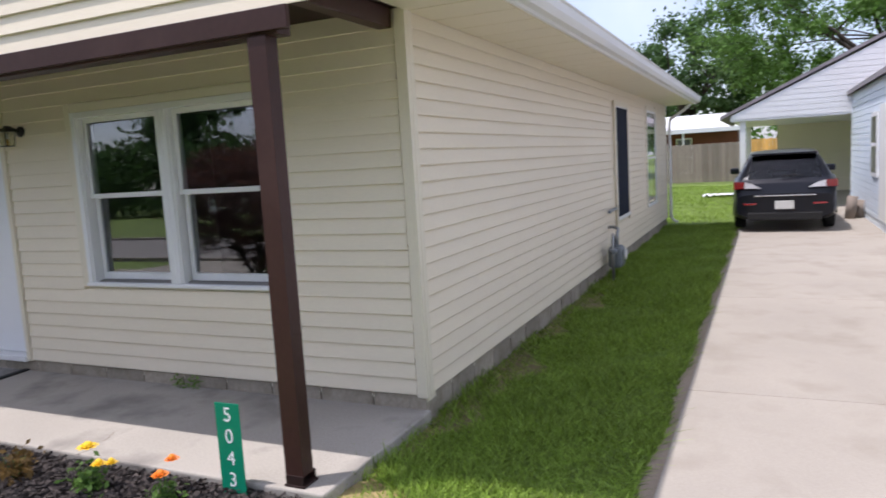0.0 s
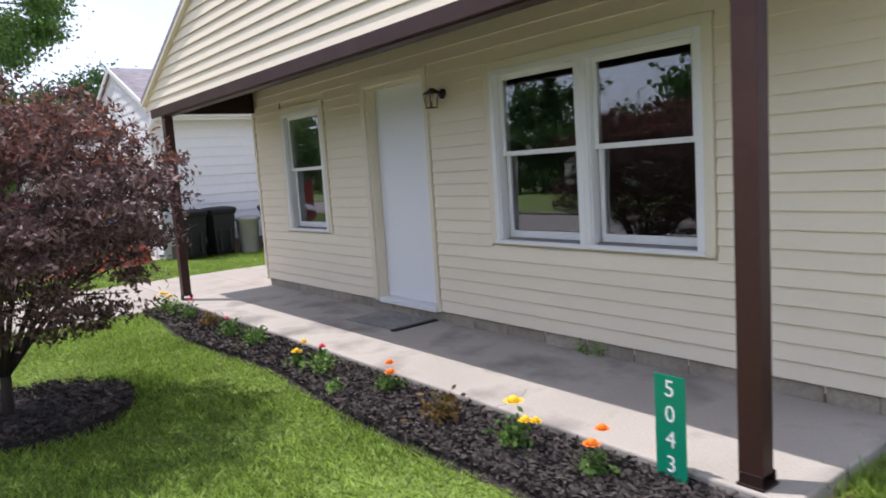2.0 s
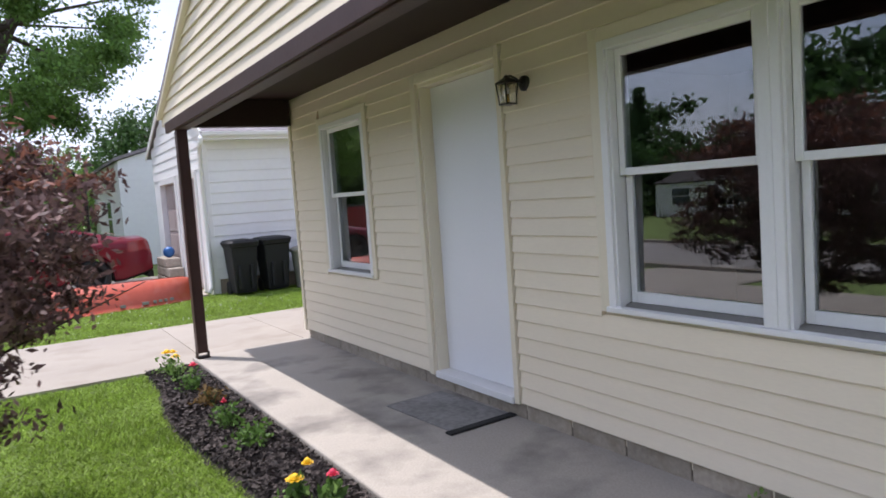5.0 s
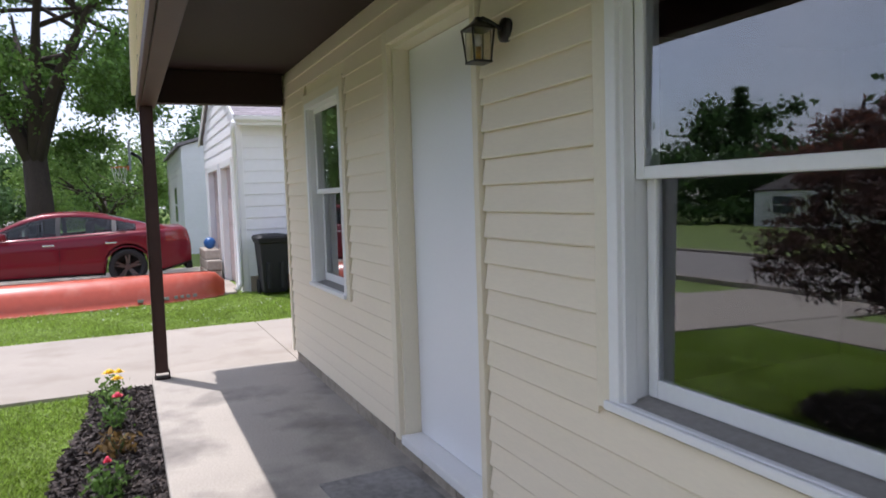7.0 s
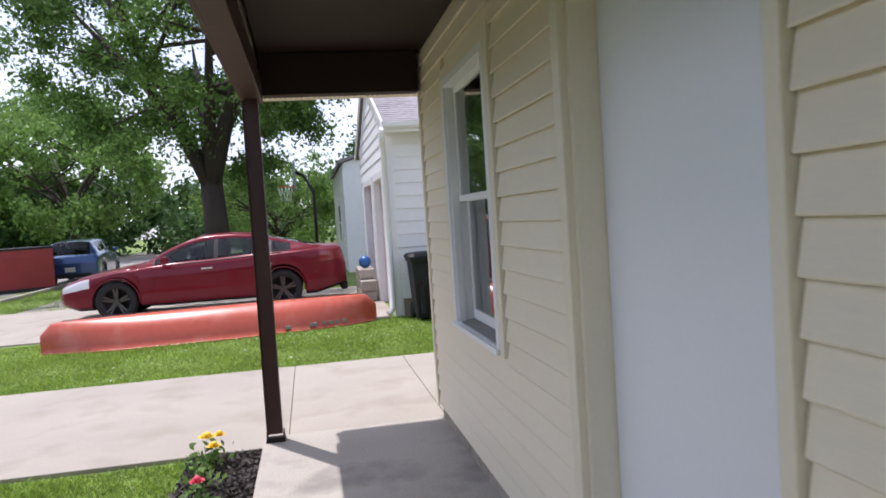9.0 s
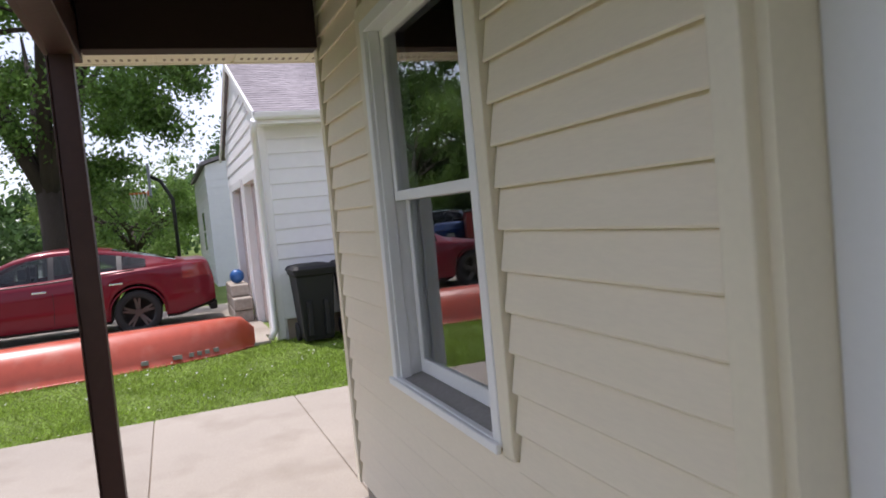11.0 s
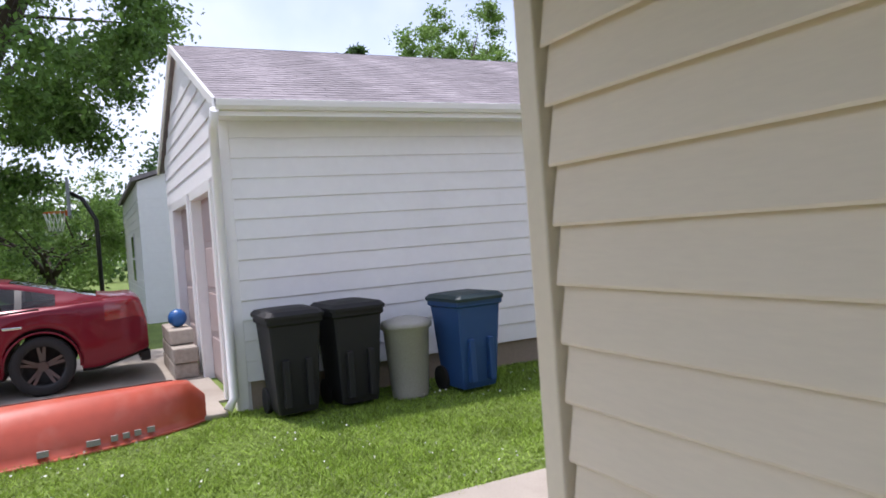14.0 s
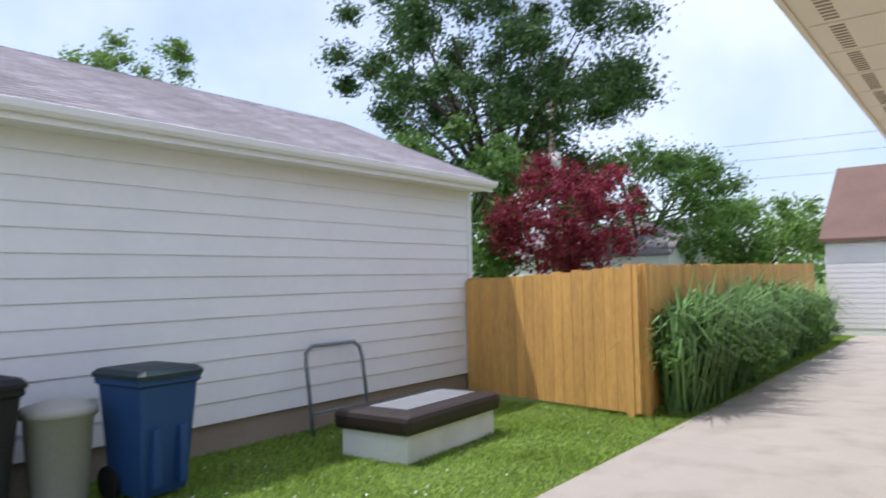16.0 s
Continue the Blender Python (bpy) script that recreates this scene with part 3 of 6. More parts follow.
# foundation blocks
def block_row(name, along, span, face, z0, z1, label, mat="block", length=0.405, t=0.16):
    core = bx(*((span[0], span[1], face + 0.02, face + t) if along == "x" else (face[0], face[1], span[0], span[1])), z0 - 0.12, z1 - 0.004)
    base = solid(name, core, mat, label, "foundation")
    n = int((span[1] - span[0]) / length)
    for k in range(n + 1):
        a = span[0] + k * length
        b = min(a + length - 0.010, span[1])
        if b - a < 0.03:
            continue
        if along == "x":
            part("block", bx(a, b, face, face + 0.05, z0 - 0.1, z1 - 0.006, 0.006), mat, base)
        else:
            part("block", bx(face[1] - 0.03, face[1] + 0.02, a, b, z0 - 0.1, z1 - 0.006, 0.006), mat, base)
    return base


block_row("foundation_front", "x", (W0 + 0.04, -0.125), 0.004, 0.10, 0.197, "weathered grey block footing along the porch")
block_row("foundation_east", "y", (0.02, DEPTH), (-0.16, -0.03), 0.0, 0.197, "weathered grey block footing beside the lawn")
solid("foundation_corner", bx(-0.12, -0.008, 0.002, 0.05, -0.1, 0.192), "block", "grey corner block of the footing", "foundation")
block_row("foundation_west", "y", (0.02, DEPTH), (W0 + 0.03, W0 + 0.03), 0.0, 0.197, "grey block footing beside the driveway")


def double_hung(at, w, h, name, label, mull=0, lean=0.0):
    """A white vinyl double-hung window (or a pair) in a wall; its foot at the opening's lower west corner. Local x along, y inwards."""
    t = thing(name, label, "window", at, kind="structure")
    # outer casing of cream trim
    for nm, a in (("casing", (-J, 0, -0.03, 0.012, -0.02, h + J)), ("casing", (w, w + J, -0.03, 0.012, -0.02, h + J)), ("casing", (0, w, -0.03, 0.012, h, h + J))):
        part(nm, bx(*a, 0.004), "trim_cream", t, "cream vinyl casing")
    f = 0.045
    part("window_frame", bx(-0.002, f, -0.034, 0.13, 0, h, 0.004), "white_vinyl", t)
    part("window_frame", bx(w - f, w + 0.002, -0.034, 0.13, 0, h, 0.004), "white_vinyl", t)
    part("window_frame", bx(f, w - f, -0.034, 0.13, h - f, h, 0.004), "white_vinyl", t)
    part("window_sill", bx(-0.008, w + 0.008, -0.050, -0.034, -0.014, 0.013, 0.004), "white_vinyl", t)
    part("window_sill", bx(f, w - f, -0.034, -0.014, 0.0, 0.016, 0.003), "white_vinyl", t)
    part("inner_sill", poly(B(), [(f, -0.014, 0.004), (w - f, -0.014, 0.004), (w - f, 0.12, 0.028), (f, 0.12, 0.028)], (0, 0, 0.004)), "sill_grey", t, "grey sill tray")
    units = [(f, w - f)]
    if mull:
        c = w / 2
        part("mullion", bx(c - 0.05, c + 0.05, -0.034, 0.13, 0.0, h - f, 0.005), "white_vinyl", t)
        part("mullion", bx(c - 0.012, c + 0.012, -0.04, -0.034, 0.022, h - f, 0.002), "white_vinyl", t)
        units = [(f, c - 0.05), (c + 0.05, w - f)]
    mid = h * 0.515
    r = 0.036
    for a, b in units:
        # side stops make the stepped jamb
        for xa in (a, b - 0.014):
            part("jamb_stop", bx(xa, xa + 0.014, -0.018, 0.022, 0.006, h - f, 0.002), "white_vinyl", t)
        for nm, z0, z1, y in (("upper_sash", mid - r / 2, h - f, 0.022), ("lower_sash", 0.026, mid + r / 2, 0.062)):
            bm = B()
            bot = r if nm == "upper_sash" else 0.055
            xa, xb = a + 0.014, b - 0.014
            box(bm, xa, xa + r, y, y + 0.03, z0, z1, 0.004)
            box(bm, xb - r, xb, y, y + 0.03, z0, z1, 0.004)
            box(bm, xa + r, xb - r, y, y + 0.03, z0, z0 + bot, 0.004)
            box(bm, xa + r, xb - r, y, y + 0.03, z1 - r, z1, 0.004)
            s = part(nm, bm, "white_vinyl", t)
            za, zb = z0 + bot - 0.004, z1 - r + 0.004
            ya, yb = y + 0.006, y + 0.006 + lean * (zb - za)
            p = part("pane", poly(B(), [(xa + r - 0.004, ya, za), (xb - r + 0.004, ya, za), (xb - r + 0.004, yb, zb), (xa + r - 0.004, yb, zb)], (0, 0.006, 0)), "pane", s, "dark reflecting glass pane")
            p.visible_shadow = False
    return t


double_hung((WIN_A[0], 0, WIN_A[2]), WIN_A[1] - WIN_A[0], WIN_A[3] - WIN_A[2], "window_1", "wide twin white double-hung window with dark reflecting glass", mull=1, lean=0.0165)
double_hung((WIN_B[0], 0, WIN_B[2]), WIN_B[1] - WIN_B[0], WIN_B[3] - WIN_B[2], "window_2", "narrow white double-hung window beside the front door")


def flush_window(name, y0, y1, z0, z1, label, screen):
    """A shallow window, nearly flush in the side wall; a dark sheet can cover it."""
    t = thing(name, label, "window", (0, y0, z0), kind="structure")
    w, h = y1 - y0, z1 - z0
    for a in ((-J, 0, -0.03, h + J), (w, w + J, -0.03, h + J)):
        part("casing", bx(-0.01, 0.024, *a, 0.004), "trim_cream", t)
    part("casing", bx(-0.01, 0.024, 0, w, h, h + J, 0.004), "trim_cream", t)
    part("window_sill", bx(-0.01, 0.035, -0.02, w + 0.02, -0.03, 0.02, 0.005), "white_vinyl", t)
    for a in ((0, 0.04, 0.02, h), (w - 0.04, w, 0.02, h), (0.04, w - 0.04, h - 0.04, h), (0.04, w - 0.04, h * 0.5 - 0.02, h * 0.5 + 0.02)):
        part("window_frame", bx(-0.02, 0.022, *a, 0.003), "white_vinyl", t)
    p = part("pane", bx(0.004, 0.010, 0.036, w - 0.036, 0.016, h - 0.036), "pane", t, "dark glass pane")
    p.visible_shadow = False
    # added sheet: the glass's darkness at a grazing view is put into its colour
    if screen:
        part("screen", bx(0.023, 0.027, 0.02, w - 0.02, 0.02, h - 0.02), "screen", t, "added dark sheet in place of the dark-looking glass")
    else:
        part("blind", bx(-0.06, -0.05, 0.03, w - 0.03, 0.02, h - 0.03), "white_vinyl", t, "white drawn blind")


flush_window("window_3", *SIDE_1, "side window whose dark look comes from an added sheet", True)
flush_window("window_4", *SIDE_2, "white window with a drawn blind near the rear corner", False)

# front door in its recess
door = thing("door_1", "plain white closed front door set back in a cream recess", "door", (DOOR[0], 0, DOOR[2]), kind="structure")
dw, dh = DOOR[1] - DOOR[0], DOOR[3] - DOOR[2]
part("casing", bx(-J, 0.0, -0.03, 0.012, 0.0, dh + J, 0.004), "trim_cream", door)
part("casing", bx(dw, dw + 0.045, -0.03, 0.012, 0.0, dh + J, 0.004), "trim_cream", door)
part("casing", bx(0.0, dw, -0.03, 0.012, dh, dh + J, 0.004), "trim_cream", door)
part("jamb", bx(0.0, 0.025, -0.004, 0.14, 0.0, dh), "trim_cream", door)
part("jamb", bx(dw - 0.025, dw, -0.004, 0.14, 0.0, dh), "trim_cream", door)
part("head", bx(0.025, dw - 0.025, -0.004, 0.14, dh - 0.025, dh), "trim_cream", door)
part("threshold", bx(0.02, dw - 0.02, -0.03, 0.14, -0.012, 0.035, 0.006), "white_vinyl", door, "worn white threshold")
leaf = part("door_leaf", bx(0.027, dw - 0.027, 0.085, 0.128, 0.038, dh - 0.028, 0.003), "door_white", door, "smooth white door leaf")
lb = B()
tube(lb, [(dw - 0.09, 0.085, 1.02), (dw - 0.09, 0.072, 1.02)], 0.014, 12)
part("lock_cylinder", lb, "grey_metal", leaf, "small steel lock cylinder")

# courses of siding on the two seen walls
clad(wall_front, lap_data, "x", (W0 + 0.044, W1 - 0.056), 0.0, 0.20, 23, LAP, [wide(WIN_A), wide(WIN_B), (DOOR[0] - J - 0.008, DOOR[1] + 0.055, 0.1, DOOR[3] + J)])
clad(wall_east, lap_data, "y", (0.068, DEPTH), 0.0, 0.20, 23, LAP, [wide(SIDE_1), wide(SIDE_2)])
clad(wall_west, lap_data, "y", (0.068, DEPTH), W0, 0.20, 23, LAP, [], flip=-1)

# ---- roof over house and porch: a gable towards the street ----
RX = (W0 + W1) / 2
EAVE_X0, EAVE_X1 = W0 - 0.56, 0.58
YF, YB = -1.16, DEPTH + 0.1
EAVE_Z = {-1: 2.445, 1: 2.61}
ridge = 4.33
roof = thing("roof", "low-pitched grey shingle roof with white gutters", "roof", kind="structure")
SIDES = ((-1, EAVE_X0, W0), (1, EAVE_X1, W1))


def rake_x(sgn, z):
    """Where the roof's edge stands at height z on one side of the gable."""
    xe, ez_ = (EAVE_X0 if sgn < 0 else EAVE_X1), EAVE_Z[sgn]
    f = min(1.0, max(0.0, (z - ez_) / (ridge - ez_)))
    return xe + (RX - xe) * f


for sgn, xe, xw in SIDES:
    EZ = EAVE_Z[sgn]
    bm = B()
    poly(bm, [(xe, YF - 0.03, EZ + 0.02), (RX, YF - 0.03, ridge + 0.02), (RX, YB, ridge + 0.02), (xe, YB, EZ + 0.02)], (0, 0, 0.05))
    part("roof_slope", bm, "shingle", roof)
    # soffit of cream boards with vent slots
    x0, x1 = sorted((xe, xw))
    s = solid("soffit", bx(x0, x1, YF + 0.02, YB, EZ - 0.075, EZ - 0.055), "trim_cream", "cream vinyl soffit boards with rows of vent slots", "soffit")
    for k in range(36):
        ya = YF + 0.05 + k * 0.38
        if ya + 0.36 > YB:
            break
        part("soffit_board", bx(x0 + 0.012, x1 - 0.012, ya, ya + 0.366, EZ - 0.083, EZ - 0.0745, 0.002), "trim_cream", s)
        if sgn < 0 and k < 14:
            bm = B()
            for q in range(9):
                box(bm, x0 + 0.07, x0 + 0.115, ya + 0.03 + q * 0.036, ya + 0.044 + q * 0.036, EZ - 0.0850, EZ - 0.0825)
            part("vent_slots", bm, "tan_block", s, "dark row of vent slots")
    part("fascia", bx(*sorted((xe, xe + sgn * 0.022)), YF + 0.02, YB, EZ - 0.085, EZ + 0.05, 0.003), "trim_cream" if sgn < 0 else "white_vinyl", s)
g = thing("gutter", "white metal eave gutter along the roof edge", "gutter", (EAVE_X1 + 0.022, 0, EAVE_Z[1]), kind="structure")
prof = [(0.0, -0.06), (0.06, -0.06), (0.09, -0.02), (0.095, 0.035), (0.11, 0.045), (0.11, 0.052), (0.087, 0.048), (0.08, -0.015), (0.055, -0.05), (0.0, -0.05)]
bm = B()
loft(bm, [[(x, YF + 0.0, z) for x, z in prof], [(x, YB, z) for x, z in prof]], close=True, smooth=False)
part("trough", bm, "white_vinyl", g)
for k in range(6):
    part("strap", bx(0.0, 0.114, 0.6 + 2.2 * k, 0.62 + 2.2 * k, 0.053, 0.058), "white_vinyl", g)
dsb = thing("downspout", "white downspout at the rear corner of the house", "downspout", (0.09, DEPTH - 0.12, 0), kind="structure")
bm = B()
tube(bm, [(0.45, 0, 2.56), (0.30, 0, 2.42), (0.02, 0, 2.25), (0, 0, 2.1), (0, 0, 0.22), (0.05, 0, 0.14), (0.14, 0, 0.1)], 0.03, 8)
part("pipe", bm, "white_vinyl", dsb)

# gable courses
GB = 2.40
gable = solid("gable_front", poly(B(), [(EAVE_X0 + 0.06, YF + 0.04, GB), (EAVE_X1 - 0.06, YF + 0.04, GB), (EAVE_X1 - 0.06, YF + 0.04, EAVE_Z[1]), (RX, YF + 0.04, ridge), (EAVE_X0 + 0.06, YF + 0.04, EAVE_Z[-1])], (0, 0.06, 0)), "trim_cream", "sunlit cream vinyl-sided gable above the porch", "gable")
k = 0
while True:
    za = GB - 0.035 + k * LAP
    if za > ridge - 0.12:
        break
    yo = YF + 0.035
    ends = []
    for sgn in (-1, 1):
        xa, xb = rake_x(sgn, za), rake_x(sgn, za + LAP)
        ends.append([(xa, yo, za + 0.008), (xa, yo - 0.015, za + 0.008), (xa, yo - 0.019, za), (xa, yo - 0.021, za + 0.004), (xb, yo - 0.003, za + LAP + 0.006), (xb, yo, za + LAP + 0.006)])
    bm = B()
    loft(bm, ends, close=True, smooth=False)
    part("siding_course", bm, "siding", gable)
    k += 1
for sgn, xe, xw in SIDES:
    EZ = EAVE_Z[sgn]
    bm = B()
    poly(bm, [(xe, YF - 0.028, EZ - 0.02), (RX, YF - 0.028, ridge - 0.02), (RX, YF - 0.028, ridge + 0.018), (xe, YF - 0.028, EZ + 0.018)], (0, 0.05, 0))
    part("rake_trim", bm, "trim_cream", gable, "thin cream rake trim")

# porch beam, ceiling and posts
BZ = 2.25
beam = thing("porch_beam", "dark brown painted porch beam under the gable", "beam", kind="structure")
part("front_beam", bx(W0 - 0.02, -0.06, -1.135, -1.03, BZ, 2.42, 0.005), "brown", beam)
# west end beam: its shade is in the colour, the east one stays plain
part("end_beam", bx(W0 - 0.02, W0 + 0.09, -1.028, -0.03, 2.283, 2.545, 0.005), "brown_darkened", beam)
part("end_beam", bx(-0.15, -0.06, -1.028, -0.03, 2.43, 2.545, 0.005), "brown", beam)
part("fascia_board", bx(W0 - 0.30, 0.02, -1.165, -1.137, 2.262, 2.365, 0.004), "brown", beam)
# shade under the roof is coloured into the ceiling
pc = solid("porch_ceiling", bx(W0 + 0.0, -0.02, -1.03, 0.0, 2.547, 2.575), "brown_darkened", "brown painted plywood porch ceiling", "ceiling")


def porch_post(x, y, label):
    p = thing("porch_post", label, "post", (x, y, 0.10), group="porch posts")
    bm = B()
    box(bm, -0.045, 0.045, -0.045, 0.045, 0.05, BZ - 0.10 + 0.002, 0.004)
    part("shaft", bm, "brown", p)
    part("facing", bx(-0.052, 0.052, -0.0525, -0.0455, 0.055, BZ - 0.105, 0.002), "brown", p)
    bm = B()
    box(bm, -0.06, 0.06, -0.06, 0.06, 0.0, 0.012, 0.003)
    box(bm, -0.05, 0.05, -0.056, -0.048, 0.012, 0.06, 0.002)
    box(bm, -0.05, 0.05, 0.048, 0.056, 0.012, 0.06, 0.002)
    part("base_bracket", bm, "brown_darkened", p, "rusty base bracket")
    return p


porch_post(-0.165, -1.10, "brown painted square porch post at the slab corner")
porch_post(-7.205, -1.10, "dark brown porch post beside the driveway")

# doormat
mat = thing("doormat", "flat dark rubber doormat on the porch", "doormat", (-3.83, -0.20, 0.1005), 4)
bm = B()
box(bm, -0.68, 0.08, -0.27, 0.18, 0.0, 0.010, 0.003)
part("pad", bm, "mat_grey", mat)
part("ribbed_edge", bx(0.06, 0.12, -0.31, 0.19, 0.0, 0.014, 0.005), "rubber", mat)

# wall lantern
lan = thing("wall_lantern", "black metal coach lantern with clear glass beside the door", "lamp", (-3.48, -0.02, 2.045))
lan.scale = (0.78, 0.78, 0.78)
bm = B()
tube(bm, [(0.06, 0.012, 0.03), (0.06, -0.012, 0.03), (0.06, -0.02, 0.03)], [0.055, 0.055, 0.03], 14)
part("backplate", bm, "black_metal", lan)
bm = B()
tube(bm, [(0.06, -0.02, 0.03), (0.05, -0.06, 0.06), (0.03, -0.10, 0.085), (0.0, -0.11, 0.075)], 0.009, 8)
part("arm", bm, "black_metal", lan)
bm = B()
loft(bm, [[(s * r, -0.11 + q * r, z) for s, q in ((-1, -1), (1, -1), (1, 1), (-1, 1))] for r, z in ((0.062, 0.035), (0.058, 0.045), (0.02, 0.075), (0.008, 0.095))], close=True, smooth=False)
part("cap", bm, "black_metal", lan)
bm = B()
for s, q in ((-1, -1), (1, -1), (1, 1), (-1, 1)):
    tube(bm, [(s * 0.042, -0.11 + q * 0.042, -0.105), (s * 0.055, -0.11 + q * 0.055, 0.035)], 0.005, 6)
box(bm, -0.048, 0.048, -0.158, -0.062, -0.115, -0.104, 0.002)
part("cage", bm, "black_metal", lan)
for nm, a in (("glass", (-0.042, 0.042, -0.155, -0.153)), ("glass", (-0.042, 0.042, -0.067, -0.065))):
    part(nm, bx(*a, -0.10, 0.03), "lamp_glass", lan)
for nm, a in (("glass", (-0.047, -0.045, -0.15, -0.07)), ("glass", (0.045, 0.047, -0.15, -0.07))):
    part(nm, bx(*a, -0.10, 0.03), "lamp_glass", lan)
bm = B()
tube(bm, [(0, -0.11, -0.104), (0, -0.11, -0.04)], 0.013, 10)
part("candle_sleeve", bm, "brass", lan)
bm = B()
tube(bm, [(0, -0.11, -0.04), (0, -0.11, -0.02), (0, -0.11, 0.005), (0, -0.11, 0.02)], [0.012, 0.02, 0.016, 0.004], 10)
part("bulb", bm, "lamp_clear", lan)

# gas meter and pipes on the side wall
gm = thing("gas_meter", "grey gas meter with pipes on the side wall", "gas meter", (0.16, 5.25, 0))
bm = B()
box(bm, -0.09, 0.10, -0.02, 0.24, 0.16, 0.44, 0.05)
part("meter_body", bm, "grey_paint", gm)
bm = B()
tube(bm, [(0.11, 0.11, 0.33), (0.13, 0.11, 0.33)], 0.07, 16)
part("dial", bm, "white_vinyl", gm, "pale round dial")
bm = B()
tube(bm, [(0, -0.10, 0), (0, -0.10, 0.52), (0, -0.06, 0.60), (0, 0.0, 0.58), (0, 0.03, 0.44)], 0.02, 8)
tube(bm, [(0, 0.18, 0.44), (0, 0.20, 0.58), (0, 0.28, 0.64), (-0.06, 0.30, 0.66), (-0.13, 0.30, 0.66)], 0.02, 8)
part("pipe", bm, "grey_metal", gm)
bm = B()
tube(bm, [(0, -0.10, 0.36), (0.0, -0.10, 0.42)], 0.05, 12)
part("regulator", bm, "grey_paint", gm)
cd = thing("conduit", "cream utility conduit running up the wall", "conduit", (0.035, 6.13, 0))
bm = B()
tube(bm, [(0, 0, 0.3), (0, 0, 2.34)], 0.018, 8)
part("riser", bm, "trim_cream", cd)
bm = B()
tube(bm, [(0, 0, 0.86), (0.03, -0.6, 0.87), (0.10, -1.0, 0.89)], 0.02, 8)
part("stub", bm, "grey_metal", cd)

# house number sign
sg = thing("house_number_sign", "green metal house number sign on a thin stake", "sign", (-0.48, -1.225, 0.0), 0)
part("plate", bx(-0.076, 0.076, -0.004, 0.0, 0.03, 0.525, 0.0015), "sign_green", sg)
part("stake", bx(-0.016, 0.016, 0.001, 0.008, -0.2, 0.52), "grey_metal", sg)
for q, ch in enumerate("5043"):
    cu = bpy.data.curves.new("digit", "FONT")
    cu.body, cu.size, cu.extrude, cu.align_x, cu.align_y = ch, 0.105, 0.0008, "CENTER", "CENTER"
    tmp = new("digit", cu)
    me = bpy.data.meshes.new_from_object(tmp.evaluated_get(bpy.context.evaluated_depsgraph_get()))
    bpy.data.objects.remove(tmp)
    me.materials.clear()
    me.materials.append(M["sign_white"])
    d = part("digit", me, "sign_white", sg, "white digit " + ch)
    d.matrix_basis = pose(0, -0.0052, 0.463 - q * 0.112, 90, 0, 0)


# ================= flower bed =================
rng = np.random.default_rng(7)
bed = []
for k in range(41):
    x = -7.15 + k * (7.0 / 40)
    bed.append((x, -1.70 - 0.06 * math.sin(x * 2.1) - 0.14 * max(0.0, x + 2.5) / 2.5))
bm = B()
loft(bm, [[(x, -1.175, 0.03), (x, -1.27, 0.06), (x, (y - 1.2) / 2, 0.065), (x, y + 0.12, 0.05), (x, y, 0.0)] for x, y in bed], cap=False)
solid("flower_bed", bm, "mulch", "long bed of dark bark mulch beside the porch", "flower bed")


def chips(name, spots, size, label):
    n = len(spots)
    d = rng.normal(size=(n, 3)) * (1, 1, 0.35)
    d /= np.linalg.norm(d, axis=1)[:, None]
    s = np.cross(d, rng.normal(size=(n, 3)))
    s /= np.linalg.norm(s, axis=1)[:, None]
    L, w = size * rng.uniform(0.5, 1.6, (n, 1)), size * 0.32 * rng.uniform(0.5, 1.5, (n, 1))
    c = np.asarray(spots)
    v = np.stack([c - d * L - s * w, c + d * L - s * w, c + d * L + s * w, c - d * L + s * w], axis=1).reshape(-1, 3)
    tagged(new(name, quads_mesh(name, v, "chip")), label, "mulch", kind="stuff")


n = 26000
xs = rng.uniform(-7.15, -0.1, n)
edge = -1.70 - 0.06 * np.sin(xs * 2.1) - 0.14 * np.maximum(0, xs + 2.5) / 2.5
ys = -1.19 + (edge + 0.03 + 1.19) * rng.uniform(0, 1, n)
chips("bark_mulch", np.stack([xs, ys, 0.062 + rng.uniform(-0.012, 0.018, n)], 1), 0.017, "scattered dark bark chips in the bed")
# mulch ring round the small maple
bm = B()
loft(bm, [[(-4.04 + r * math.cos(a) * (1 + 0.08 * math.sin(3 * a)), -3.22 + r * math.sin(a), z) for a in [2 * math.pi * i / 28 for i in range(28)]] for r, z in ((0.72, 0.0), (0.6, 0.045), (0.2, 0.07), (0.02, 0.075))], close=True)
solid("mulch_ring", bm, "mulch", "dark mulch ring under the small maple", "mulch")
an, rr = rng.uniform(0, 6.28, 4200), 0.68 * np.sqrt(rng.uniform(0, 1, 4200))
chips("bark_mulch", np.stack([-4.04 + rr * np.cos(an), -3.22 + rr * np.sin(an), 0.06 + rng.uniform(-0.01, 0.02, 4200)], 1), 0.018, "dark bark chips under the maple")


